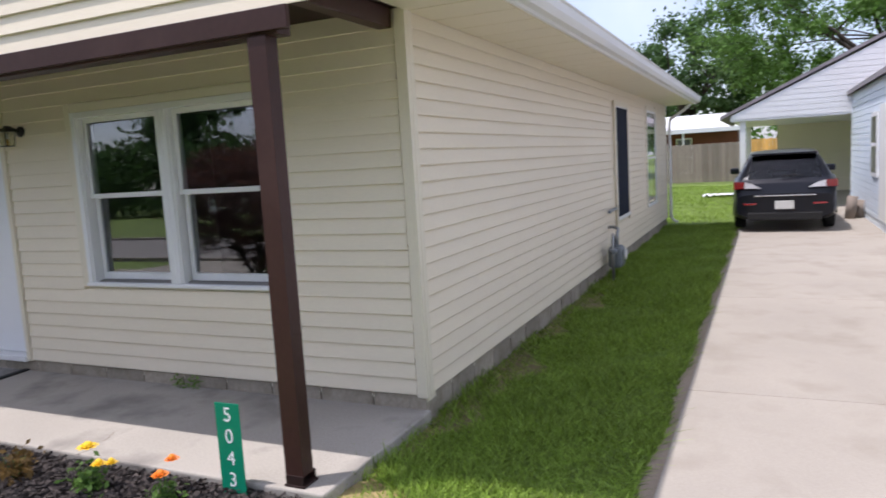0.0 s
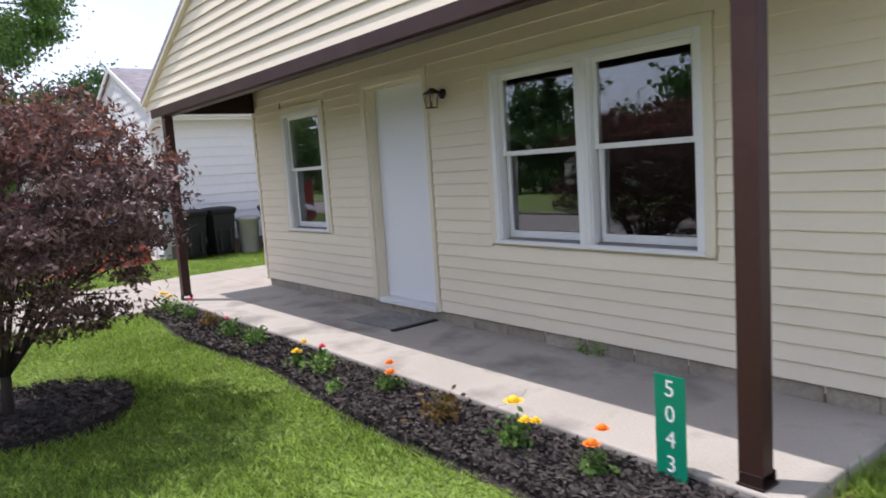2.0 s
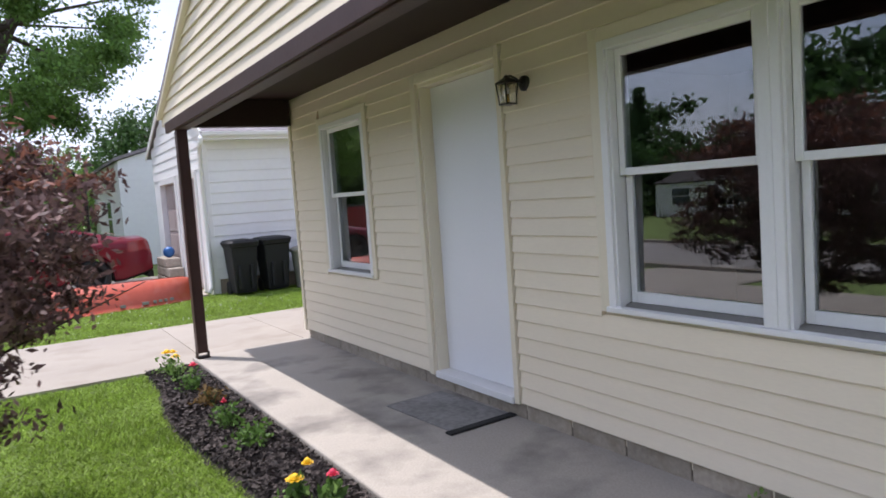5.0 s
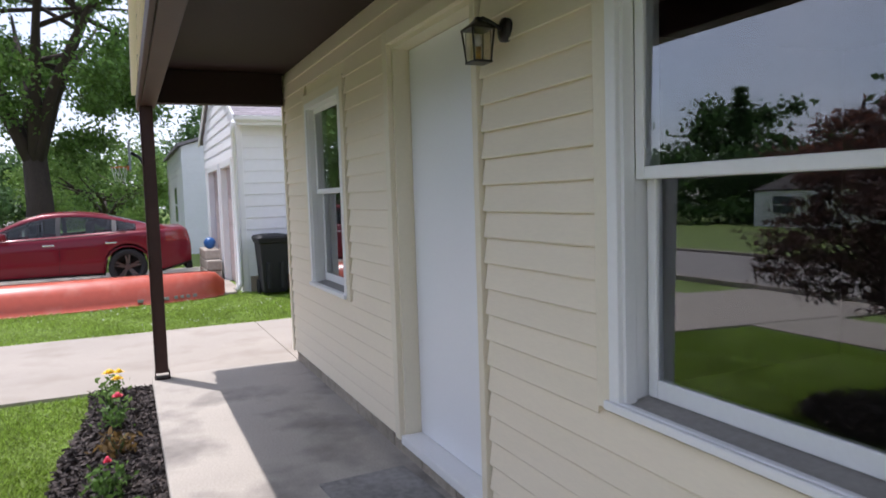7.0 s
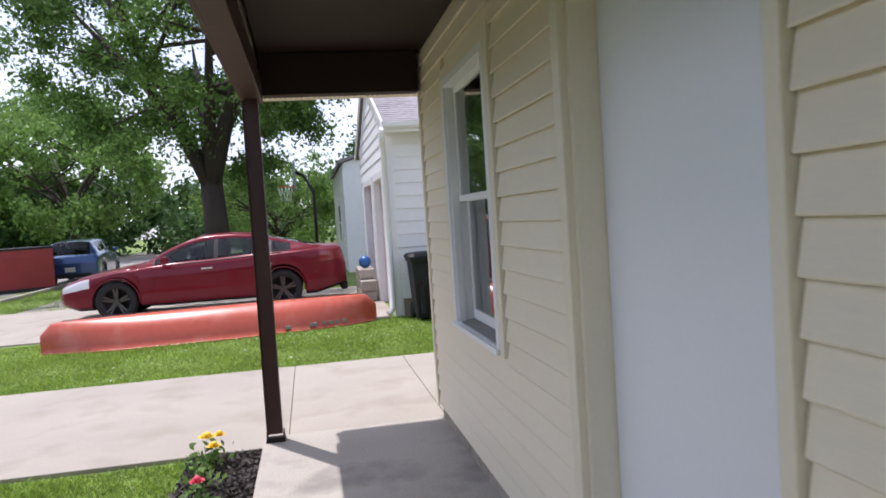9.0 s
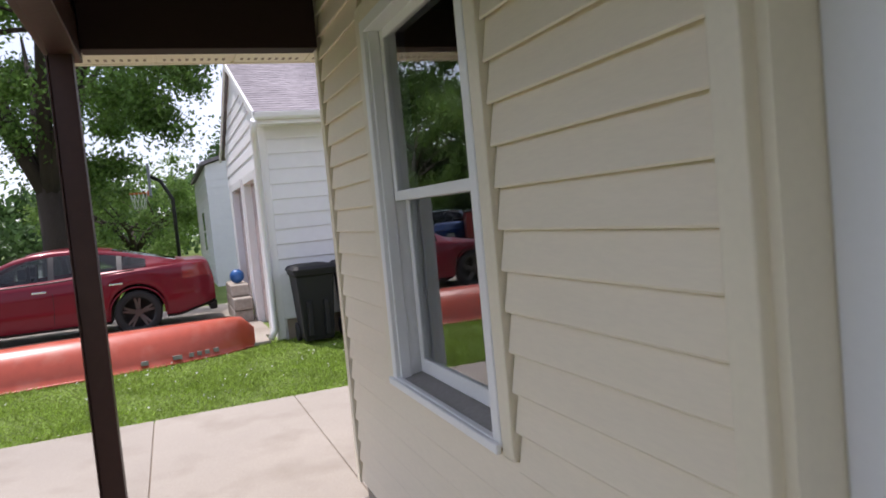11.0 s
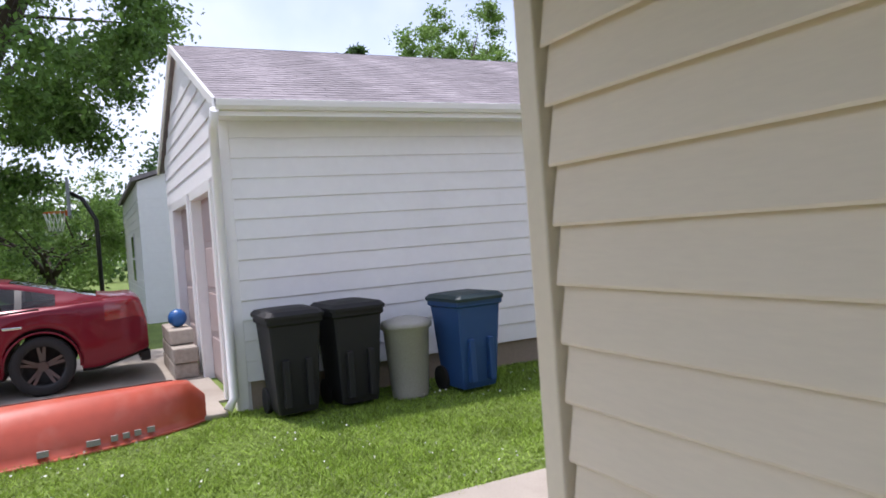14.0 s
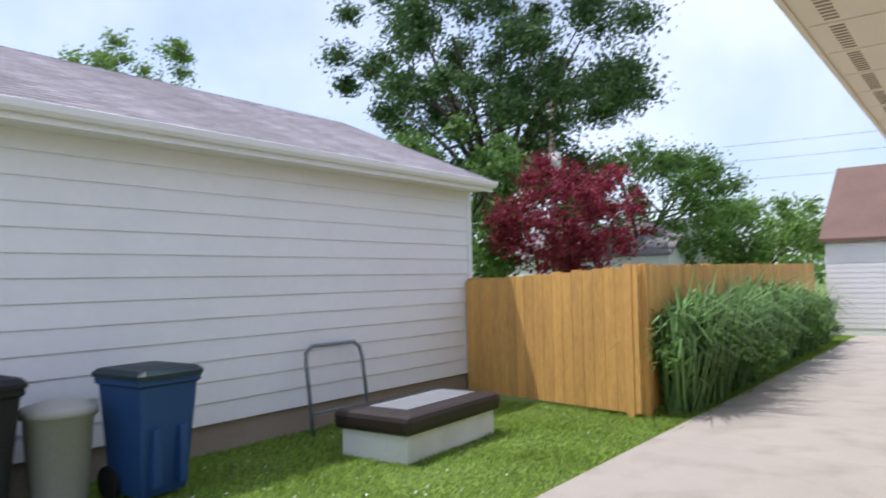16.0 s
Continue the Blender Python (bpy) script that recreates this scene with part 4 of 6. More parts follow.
def flower_plant(x, y, h, r, seed, green="leaf", blooms=(), label="", n=110, petals=0.028):
    """A low bedding plant: stems, leaves and, where it flowers, layered blossoms."""
    y, h, r = y - 0.05, h * 0.85, r * 0.78
    g = np.random.default_rng(seed)
    t = thing("bedding_plant", label, "flower", (x, y, 0.05), group="plants in the bed")
    for q in range(7):
        a = 6.28 * q / 7 + g.uniform(0, 0.6)
        bm = B()
        tube(bm, [(0, 0, -0.02), (r * 0.3 * math.cos(a), r * 0.3 * math.sin(a), h * 0.5), (r * 0.55 * math.cos(a), r * 0.55 * math.sin(a), h * 0.85)], [0.004, 0.003, 0.002], 5)
        part("stem", bm, "leaf_dark", t)
    c = g.normal(size=(n, 3)) * (r * 0.5, r * 0.5, h * 0.26) + (0, 0, h * 0.5)
    c[:, 2] = np.clip(c[:, 2], 0.01, h * 1.1)
    part("foliage", quads_mesh("foliage", leaf_quads(g, c, 0.046 if n > 60 else 0.07, 0.2, 0.5), green), green, t)
    for bx_, by_, bz_, br, colour in blooms:
        bm = B()
        for layer in range(3):
            m = 9
            for q in range(m):
                a = 6.28 * (q + 0.5 * layer) / m
                rr_, zz = br * (1 - 0.28 * layer), bz_ + 0.008 * layer
                p0 = (bx_ + 0.2 * rr_ * math.cos(a), by_ + 0.2 * rr_ * math.sin(a), zz)
                pts = [p0, (bx_ + rr_ * math.cos(a - 0.3), by_ + rr_ * math.sin(a - 0.3), zz + 0.008), (bx_ + rr_ * 1.08 * math.cos(a), by_ + rr_ * 1.08 * math.sin(a), zz + 0.004), (bx_ + rr_ * math.cos(a + 0.3), by_ + rr_ * math.sin(a + 0.3), zz + 0.008)]
                bm.faces.new([bm.verts.new(p) for p in pts])
        loft(bm, [[(bx_ + rr2 * math.cos(6.28 * i / 8), by_ + rr2 * math.sin(6.28 * i / 8), bz_ + z2) for i in range(8)] for rr2, z2 in ((br * 0.55, 0.0), (br * 0.5, 0.022), (br * 0.2, 0.03))], close=True)
        part("blossom", bm, colour, t)
    return t


flower_plant(-1.22, -1.40, 0.20, 0.13, 1, blooms=((-0.02, 0.02, 0.24, 0.05, "yellow"), (0.10, -0.02, 0.18, 0.035, "yellow"), (0.09, 0.06, 0.15, 0.03, "yellow")), label="marigold plant with yellow blossoms in the mulch", n=150)
flower_plant(-0.74, -1.36, 0.14, 0.10, 2, blooms=((0.0, -0.03, 0.16, 0.04, "orange"), (-0.03, 0.08, 0.19, 0.035, "orange")), label="small marigold with two orange blossoms", n=100)
flower_plant(-1.78, -1.42, 0.20, 0.14, 3, green="dry_plant", label="half-dried brown bedding plant", n=190)
flower_plant(-2.48, -1.32, 0.14, 0.10, 4, blooms=((0.04, 0.0, 0.14, 0.04, "orange"), (-0.06, 0.06, 0.17, 0.035, "orange")), label="low marigold with orange blossoms", n=80)
flower_plant(-2.75, -1.55, 0.10, 0.09, 5, green="leaf_light", label="small pale green seedling", n=40)
flower_plant(-3.16, -1.44, 0.20, 0.13, 6, green="leaf_light", label="pale green leafy bedding plant", n=110)
flower_plant(-3.52, -1.44, 0.16, 0.10, 7, blooms=((0, 0, 0.12, 0.045, "yellow"), (-0.03, 0.08, 0.17, 0.03, "yellow")), label="yellow marigold by the lawn edge", n=80)
flower_plant(-3.38, -1.30, 0.14, 0.08, 17, blooms=((0, 0, 0.15, 0.03, "red_petal"),), label="small plant with one red blossom", n=50)
flower_plant(-4.48, -1.38, 0.19, 0.15, 8, label="bushy dark green bedding plant", n=170)
flower_plant(-4.95, -1.40, 0.20, 0.14, 9, label="leafy green bedding plant with red buds", blooms=((-0.05, 0.0, 0.17, 0.02, "red_petal"),), n=160)
flower_plant(-5.55, -1.36, 0.18, 0.12, 10, green="dry_plant", label="dry brown tufted plant", n=150)
flower_plant(-6.10, -1.38, 0.20, 0.13, 11, blooms=((0, 0.02, 0.22, 0.035, "red_petal"),), label="green plant with a pink blossom", n=110)
flower_plant(-6.50, -1.42, 0.26, 0.12, 12, green="leaf_light", label="upright pale green plant", n=90)
flower_plant(-6.88, -1.42, 0.20, 0.13, 13, green="leaf_light", blooms=((0, 0, 0.21, 0.05, "yellow"), (0.10, 0.05, 0.18, 0.04, "yellow"), (-0.08, 0.06, 0.19, 0.035, "yellow")), label="bright yellow flowering plant at the bed's end", n=100)

# weeds in the joint between slab and footing
for x, seed in ((-1.86, 31), (-2.02, 32)):
    g = np.random.default_rng(seed)
    t = thing("weed", "small green weed against the footing", "weed", (x, -0.03, 0.10))
    c = g.normal(size=(40, 3)) * (0.035, 0.012, 0.03) + (0, -0.01, 0.045)
    c[:, 2] = np.clip(c[:, 2], 0.005, 0.11)
    c[:, 1] = np.clip(c[:, 1], -0.05, 0.0)
    part("foliage", quads_mesh("foliage", leaf_quads(g, c, 0.03, 0.0, 0.6), "leaf_light"), "leaf_light", t)

# dry straw tuft at the slab corner
bm = B()
loft(bm, [[(0.10 + r * 1.5 * math.cos(a), -1.02 + r * math.sin(a), z) for a in [2 * math.pi * i / 18 for i in range(18)]] for r, z in ((0.22, 0.0), (0.16, 0.03), (0.02, 0.04))], close=True)
solid("straw_patch", bm, "straw", "dry straw-coloured patch of dead grass", "ground")


# bare soil along the footing, ragged at its edge
foot_edge = lambda y: 0.22 + 0.08 * np.sin(y * 1.9) + 0.07 * np.sin(y * 5.3 + 1.0) + 0.05 * np.sin(y * 11.0)
bm = B()
loft(bm, [[(0.0, y, 0.012), (0.15, y, 0.014), (0.01 + float(foot_edge(y)), y, 0.010), (0.06 + float(foot_edge(y)), y, -0.01)] for y in [-1.1 + 0.06 * i for i in range(130)]], cap=False)
solid("soil_strip", bm, "soil", "bare brown soil along the side footing", "soil")
bm = B()
loft(bm, [[(1.37 + 0.02 * math.sin(y * 4.0), y, 0.0), (1.40, y, 0.012), (1.449, y, 0.012)] for y in [-3.0 + 0.15 * i for i in range(104)]], cap=False)
solid("drive_edge", bm, "tan_block", "narrow grey-brown strip along the drive's edge", "soil")

# ================= grass =================
def lawn_blades(name, n, box_, h, seed, label, mat="blades", keep=None):
    g = np.random.default_rng(seed)
    x, y = g.uniform(box_[0], box_[1], n), g.uniform(box_[2], box_[3], n)
    if keep is not None:
        k = keep(x, y)
        x, y = x[k], y[k]
    n = len(x)
    a = g.uniform(0, 6.28, n)
    hh = h * g.uniform(0.5, 1.4, n)
    w = 0.005 * g.uniform(0.7, 1.6, n)
    lx, ly = g.normal(size=n) * hh * 0.7, g.normal(size=n) * hh * 0.7
    hh = hh * (0.75 + 0.35 * np.sin(x * 2.3 + 1.7 * np.sin(y * 1.9)) * np.sin(y * 2.9 + 1.1 * np.sin(x * 3.1)))
    z = np.zeros(n)
    v = np.stack([np.stack([x - w * np.cos(a), y - w * np.sin(a), z], 1), np.stack([x + w * np.cos(a), y + w * np.sin(a), z], 1), np.stack([x + lx, y + ly, hh], 1)], 1)
    return tagged(new(name, quads_mesh(name, v.reshape(-1, 3), mat, 3)), label, "grass", kind="stuff")


bed_edge = lambda x: -1.70 - 0.06 * np.sin(x * 2.1) - 0.14 * np.maximum(0, x + 2.5) / 2.5
lawn_blades("lawn_grass", 190000, (-7.25, 0.9, -5.2, -1.55), 0.036, 21, "short bright green front lawn",
            keep=lambda x, y: (y < bed_edge(x) + 0.04) & (np.hypot(x + 4.04, y + 3.22) > 0.66))
lawn_blades("lawn_grass", 190000, (-0.2, 1.40, -3.0, 11.9), 0.075, 22, "green lawn strip between house and drive",
            keep=lambda x, y: ((y < -1.1) | (x > foot_edge(y)) | (y > 6.2) | (np.sin(x * 61 + y * 37) > 0.75)) & (x < 1.385 + 0.02 * np.sin(y * 4.0)))
lawn_blades("lawn_grass", 190000, (-13.4, -9.88, -6.0, 7.2), 0.04, 23, "green lawn strip beside the white garage", keep=lambda x, y: (x > GX) | (y < 0.3))
lawn_blades("lawn_grass", 26000, (-10.5, -9.88, 7.2, 18.5), 0.06, 24, "grass verge along the new fence")
lawn_blades("lawn_grass", 40000, (-30, -18.4, -9.0, 0.0), 0.09, 25, "green lawn beyond the red car")
lawn_blades("lawn_grass", 30000, (-3.0, 1.5, 12.4, 28.0), 0.08, 26, "sunny back lawn behind the house")
lawn_blades("long_grass", 1300, (-0.02, 0.16, -1.15, 6.0), 0.10, 27, "longer grass against the footing")
g = np.random.default_rng(5)
n = 700
px, py = g.uniform(-12.6, -9.95, n), g.uniform(-3, 7, n)
patch = np.sin(px * 2.7 + 1.3 * np.sin(py * 1.1)) * np.sin(py * 1.7 + px) > 0.0
c = np.stack([px[patch], py[patch], g.uniform(0.03, 0.055, patch.sum())], 1)
tagged(new("clover_flowers", quads_mesh("clover_flowers", leaf_quads(g, c, 0.02, 0, 0.9), "clover")), "tiny white clover heads in the grass", "flowers", kind="stuff")


# ================= trees =================
def tree(name, label, x, y, trunk_h, trunk_r, crown, clumps, leaves, size, mat, seed, clump_r=1.2, limbs=7, lean=0.0, tip=None):
    """crown: (rx, ry, rz, centre z). Tapered trunk, limbs that reach clumps, and a crown of loose leaves."""
    g = np.random.default_rng(seed)
    t = thing(name, label, "tree", (x, y, 0))
    bm = B()
    rx, ry, rz, cz = crown
    top = Vector((lean, 0, trunk_h))
    tube(bm, [(0, 0, -0.2), (lean * 0.1, 0, trunk_h * 0.12), (lean * 0.4, 0.02 * trunk_h, trunk_h * 0.5), top], [trunk_r * 1.45, trunk_r * 1.05, trunk_r * 0.9, trunk_r * 0.8], 12)
    cc = []
    while len(cc) < clumps:
        p = g.uniform(-1, 1, 3)
        d = np.linalg.norm(p)
        if 0.35 < d < 1.0:
            p = p / d * (0.45 + 0.55 * d) * g.uniform(0.82, 1.12)
            cc.append((p[0] * rx + lean, p[1] * ry, p[2] * rz + cz))
    for q in range(limbs):
        a = 6.283 * q / limbs + g.uniform(-0.3, 0.3)
        end = Vector((lean + rx * 0.62 * math.cos(a), ry * 0.62 * math.sin(a), cz + rz * g.uniform(-0.25, 0.45)))
        mid = top.lerp(end, 0.5) + Vector((0, 0, 0.10 * rz))
        tube(bm, [top - Vector((0, 0, trunk_h * 0.12)), top.lerp(mid, 0.5) + Vector((0, 0, 0.05 * rz)), mid, end], [trunk_r * 0.55, trunk_r * 0.42, trunk_r * 0.28, trunk_r * 0.10], 7)
        for s in range(2):
            e2 = Vector(cc[g.integers(0, clumps)])
            if (e2 - mid).length < max(rx, rz) * 1.1:
                tube(bm, [mid, mid.lerp(e2, 0.5) + Vector((0, 0, 0.04 * rz)), e2], [trunk_r * 0.2, trunk_r * 0.13, trunk_r * 0.04], 5)
    part("trunk", bm, "bark", t)
    pts = clump_points(g, cc, clump_r, leaves)
    part("crown", quads_mesh("crown", leaf_quads(g, pts, size), mat), mat, t)
    if tip:
        sel = pts[pts[:, 2] > cz + 0.25 * rz][: leaves // 5]
        part("young_leaves", quads_mesh("young_leaves", leaf_quads(g, sel + (0, 0, 0.06), size), tip), tip, t)
    return t


# small bronze maple in the front lawn, with several thin stems
def bronze_maple(x, y):
    g = np.random.default_rng(31)
    t = thing("japanese_maple", "bronze-purple leaved small maple in the front lawn", "tree", (x, y, 0))
    part("trunk", tube(B(), [(0, 0, -0.1), (0.02, 0.02, 0.15), (0.0, 0.03, 0.32)], [0.05, 0.038, 0.032], 9), "bark", t)
    for q in range(9):
        a = 6.283 * q / 9 + 0.2
        e = Vector((0.2 + 1.0 * math.cos(a) * g.uniform(0.6, 1), 0.1 + 1.0 * math.sin(a) * g.uniform(0.6, 1), g.uniform(0.9, 1.75)))
        m = Vector((e.x * 0.5, e.y * 0.5, 0.32 + (e.z - 0.32) * 0.6))
        br = part("branch", tube(B(), [(0, 0.03, 0.30), m * 0.6 + Vector((0, 0, 0.14)), m, e], [0.022, 0.017, 0.012, 0.004], 6), "bark", t)
        for s in range(4):
            f = e + Vector(g.normal(size=3) * (0.35, 0.35, 0.22))
            part("twig", tube(B(), [m, m.lerp(f, 0.6), f], [0.008, 0.005, 0.002], 5), "bark", br)
    # flat sprays of small leaves in tiers, denser outwards
    cc = []
    while len(cc) < 620:
        p = g.uniform(-1, 1, 3)
        d = np.linalg.norm(p)
        if 0.40 < d < 1.0:
            f = g.uniform(0.88, 1.12)
            cc.append((0.25 + p[0] * 1.28 * f, -0.06 + p[1] * 1.2 * f, 1.32 + p[2] * 0.80 * f))
    pts = clump_points(g, cc, 0.16, 66000, 0.36)
    pts = pts[pts[:, 2] > 0.60 - 0.12 * np.sin(pts[:, 0] * 5.0)]
    part("crown", quads_mesh("crown", leaf_quads(g, pts, 0.046, 0.5, 0.38), "leaf_bronze"), "leaf_bronze", t)
    hi = pts[pts[:, 2] > 1.58][:9000] + (0, 0, 0.03)
    part("young_leaves", quads_mesh("young_leaves", leaf_quads(g, hi, 0.046, 0.4, 0.38), "leaf_tip"), "leaf_tip", t)


bronze_maple(-4.04, -3.32)
tree("maple_tree", "large shade maple behind the red car", -27.0, -3.8, 3.1, 0.44, (7.1, 6.2, 4.9, 8.8), 170, 120000, 0.16, "leaf", 41, 0.88, 9)
tree("shade_tree", "tall dark green tree behind the fence", -21.7, 21.5, 3.6, 0.30, (5.9, 5.4, 5.8, 9.5), 165, 112000, 0.165, "leaf_dark", 42, 0.78, 13)
tree("crimson_maple", "crimson-leaved small maple behind the fence", -14.2, 12.6, 1.5, 0.09, (1.5, 1.5, 1.15, 2.75), 130, 17000, 0.085, "leaf_red", 43, 0.30, 8)
tree("shade_tree", "loose light green tree behind the garage", -36.9, 16.0, 7.0, 0.2, (2.9, 2.9, 3.0, 9.9), 60, 17000, 0.18, "leaf_light", 44, 0.62, 8)
tree("shade_tree", "rounded green tree beyond the fence", -19.4, 29.5, 2.2, 0.25, (4.4, 4.2, 2.7, 4.5), 90, 26000, 0.18, "leaf", 45, 0.85, 7)
tree("shade_tree", "low light green tree at the back", -15.8, 34.5, 1.2, 0.18, (3.4, 3.0, 2.0, 3.4), 46, 11000, 0.21, "leaf_light", 46, 0.7, 6)
tree("shade_tree", "small green tree beside the garage end", -17.0, 12.5, 2.0, 0.14, (1.9, 1.9, 1.9, 3.2), 40, 9000, 0.15, "leaf", 47, 0.5, 6)
tree("oak_tree", "broad dense green tree behind the carport", 8.3, 42.0, 4.0, 0.34, (10.0, 8.0, 6.8, 8.2), 210, 80000, 0.25, "leaf", 48, 1.25, 9)
tree("oak_tree", "dense green tree behind the rear fence", -3.0, 50.0, 4.0, 0.4, (4.5, 5.0, 4.4, 6.2), 70, 18000, 0.32, "leaf_dark", 49, 1.0, 7)
tree("shade_tree", "light green street tree down the road", -50.0, -15.0, 3.0, 0.3, (5.5, 5.5, 4.2, 6.0), 70, 18000, 0.34, "leaf_light", 50, 1.1, 7)
tree("shade_tree", "green street tree down the road", -60.0, -22.0, 3.5, 0.35, (7, 7, 5.2, 7.5), 70, 18000, 0.42, "leaf", 51, 1.4, 7)
tree("shade_tree", "bushy green tree behind the basketball hoop", -33.5, -2.0, 1.0, 0.2, (3.6, 3.2, 2.0, 2.4), 80, 22000, 0.14, "leaf_light", 52, 0.65, 6)
tree("shade_tree", "low dark tree beyond the second house", -42.0, 6.0, 2.5, 0.3, (4.5, 4.2, 2.8, 4.6), 80, 22000, 0.24, "leaf_dark", 53, 1.2, 7)
for k, (x, y, h, s) in enumerate(((-21, -36, 7.5, 4.5), (-44, -46, 8, 6.0), (-12, -52, 8, 6.5), (4, -50, 9, 7), (20, -42, 8, 6.5), (-62, -42, 9, 7))):
    tree("street_tree", "dark green tree across the street", x, y, h * 0.35, 0.35, (s, s, h * 0.5, h * 0.72), 46, 7000, 0.55, "leaf_dark", 60 + k, 1.6, 6)


def spruce(x, y, h, seed, label="pointed dark spruce across the street"):
    g = np.random.default_rng(seed)
    t = thing("spruce_tree", label, "tree", (x, y, 0))
    bm = B()
    tube(bm, [(0, 0, -0.2), (0, 0, h * 0.5), (0, 0, h)], [0.25, 0.14, 0.02], 8)
    part("trunk", bm, "bark", t)
    cc = []
    for lv in range(18):
        z = h * (0.12 + 0.86 * lv / 17)
        r = (h - z) * 0.26 + 0.08
        for q in range(10):
            a = g.uniform(0, 6.283)
            f = g.uniform(0.25, 1.0)
            cc.append((r * f * math.cos(a), r * f * math.sin(a), z - 0.16 * r * f))
    part("crown", quads_mesh("crown", leaf_quads(g, clump_points(g, cc, 0.42, 9000, 0.5), 0.4, 0.5, 0.3), "leaf_dark"), "leaf_dark", t)


spruce(-42, -42, 10.5, 71)
spruce(-30, -52, 11.5, 72)
spruce(-39.0, 11.6, 10.9, 73, "narrow spruce tip rising behind the garage")
# far woods all round, too far to tell the trees apart
g = np.random.default_rng(80)
cc = []
for k in range(420):
    a = g.uniform(0, 6.283)
    r = g.uniform(78, 110)
    for q in range(4):
        cc.append((-10 + r * math.cos(a) + g.normal() * 2, r * math.sin(a) + g.normal() * 2, g.uniform(1, 6.5)))
tagged(new("far_woods", quads_mesh("far_woods", leaf_quads(g, clump_points(g, cc, 2.2, 46000), 1.1), "leaf")), "distant belt of green woods round the streets", "woods", kind="stuff")


g = np.random.default_rng(81)
cc = []
for k in range(150):
    a = math.radians(g.uniform(150, 232))
    r = g.uniform(50, 68)
    for q in range(4):
        cc.append((-5 + r * math.cos(a) + g.normal() * 1.5, r * math.sin(a) + g.normal() * 1.5, g.uniform(0.4, 5.5)))
tagged(new("tree_belt", quads_mesh("tree_belt", leaf_quads(g, clump_points(g, cc, 1.5, 60000), 0.5), "leaf_dark")), "dense dark green belt of trees down the street", "woods", kind="stuff")

# ================= the white garage =================
garage = thing("garage_shell", "white hardboard-sided detached garage with grey shingle roof", "garage", kind="structure")
GY0, GY1, GW, GE = 0.40, 7.55, -17.98, 2.74
GR = (GX + GW) / 2
gsl = 0.43
gridge = GE + 0.10 + (GX + 0.34 - GR) * gsl
DOORS_G = ((-17.15, -15.55), (-15.10, -13.70))
DOOR_TOP = 2.12
bm = B()
box(bm, GX - 0.12, GX - 0.012, GY0 + 0.12, GY1, 0.27, GE)
box(bm, GW, GW + 0.12, GY0 + 0.12, GY1, 0.0, GE)
box(bm, GW + 0.12, GX - 0.12, GY1 - 0.12, GY1, 0.0, GE)
part("wall", bm, "white_siding", garage)
bm = B()
box(bm, GW, DOORS_G[0][0], GY0, GY0 + 0.12, 0.0, GE)
box(bm, DOORS_G[0][1], DOORS_G[1][0], GY0, GY0 + 0.12, 0.0, DOOR_TOP)
box(bm, DOORS_G[1][1], GX - 0.012, GY0, GY0 + 0.12, 0.0, GE)
box(bm, DOORS_G[0][0], DOORS_G[1][1], GY0, GY0 + 0.12, DOOR_TOP, GE)
poly(bm, [(GW, GY0, GE), (GX - 0.012, GY0, GE), (GX - 0.012, GY0, GE + 0.1), (GR, GY0, gridge), (GW, GY0, GE + 0.1)], (0, 0.12, 0))
part("front_wall", bm, "white_siding", garage)
part("footing", bx(GX - 0.14, GX - 0.022, GY0 + 0.01, GY1, -0.15, 0.272), "tan_block", garage, "tan concrete footing")
for xa, xb in DOORS_G:
    gd = part("garage_door", bx(xa, xb, GY0 + 0.09, GY0 + 0.13, 0.02, DOOR_TOP), "taupe", garage, "faded taupe garage door")
    for k in range(4):
        for q in range(2):
            wq = (xb - xa - 0.1) / 2
            part("door_panel", bx(xa + 0.07 + q * wq, xa + q * wq + wq + 0.03, GY0 + 0.078, GY0 + 0.092, 0.07 + k * 0.52, 0.51 + k * 0.52, 0.006), "taupe", gd)
    for x in (xa - 0.10, xb):
        part("door_trim", bx(x, x + 0.10, GY0 - 0.03, GY0, 0.0, DOOR_TOP, 0.004), "white_vinyl", garage)
    part("door_trim", bx(xa - 0.10, xb + 0.10, GY0 - 0.03, GY0, DOOR_TOP, DOOR_TOP + 0.11, 0.004), "white_vinyl", garage)
part("corner_board", bx(GX - 0.09, GX + 0.018, GY0 - 0.022, GY0 + 0.09, 0.02, GE, 0.004), "white_vinyl", garage)
part("corner_board", bx(GX - 0.05, GX + 0.018, GY1 - 0.07, GY1 + 0.02, 0.2, GE, 0.004), "white_vinyl", garage)
GLAP = (GE - 0.27) / 13.0
glap_data = lap_mesh("garage_course", "white_siding", GLAP, 0.013)
clad(garage, glap_data, "y", (GY0 + 0.09, GY1 - 0.07), GX, 0.27, 13, GLAP, [])
for k in range(7):
    za = DOOR_TOP + 0.12 + k * GLAP
    half = min(GX - GR, (gridge - za - GLAP) / gsl)
    if half < 0.2:
        break
    ob = new("siding_course", glap_data)
    ob.matrix_basis = pose(GR - half, GY0, za) @ Matrix.Diagonal((2 * half - 0.02, 1, 1, 1))
    ob.parent = garage
# hipped roof of overlapping shingle courses on the seen slope
e0, e1 = GX + 0.36, GW - 0.36
ez = GE + 0.06
yf, yb = GY0 - 0.07, GY1 + 0.06
rt = ez + (e0 - GR) * gsl
hip = yb - 0.02
bm = B()
poly(bm, [(e1, yf, ez), (GR, yf, rt), (GR, hip, rt), (e1, yb, ez)], (0, 0, 0.05))
poly(bm, [(e0, yb, ez), (e1, yb, ez), (GR, hip, rt)], (0, 0, 0.05))
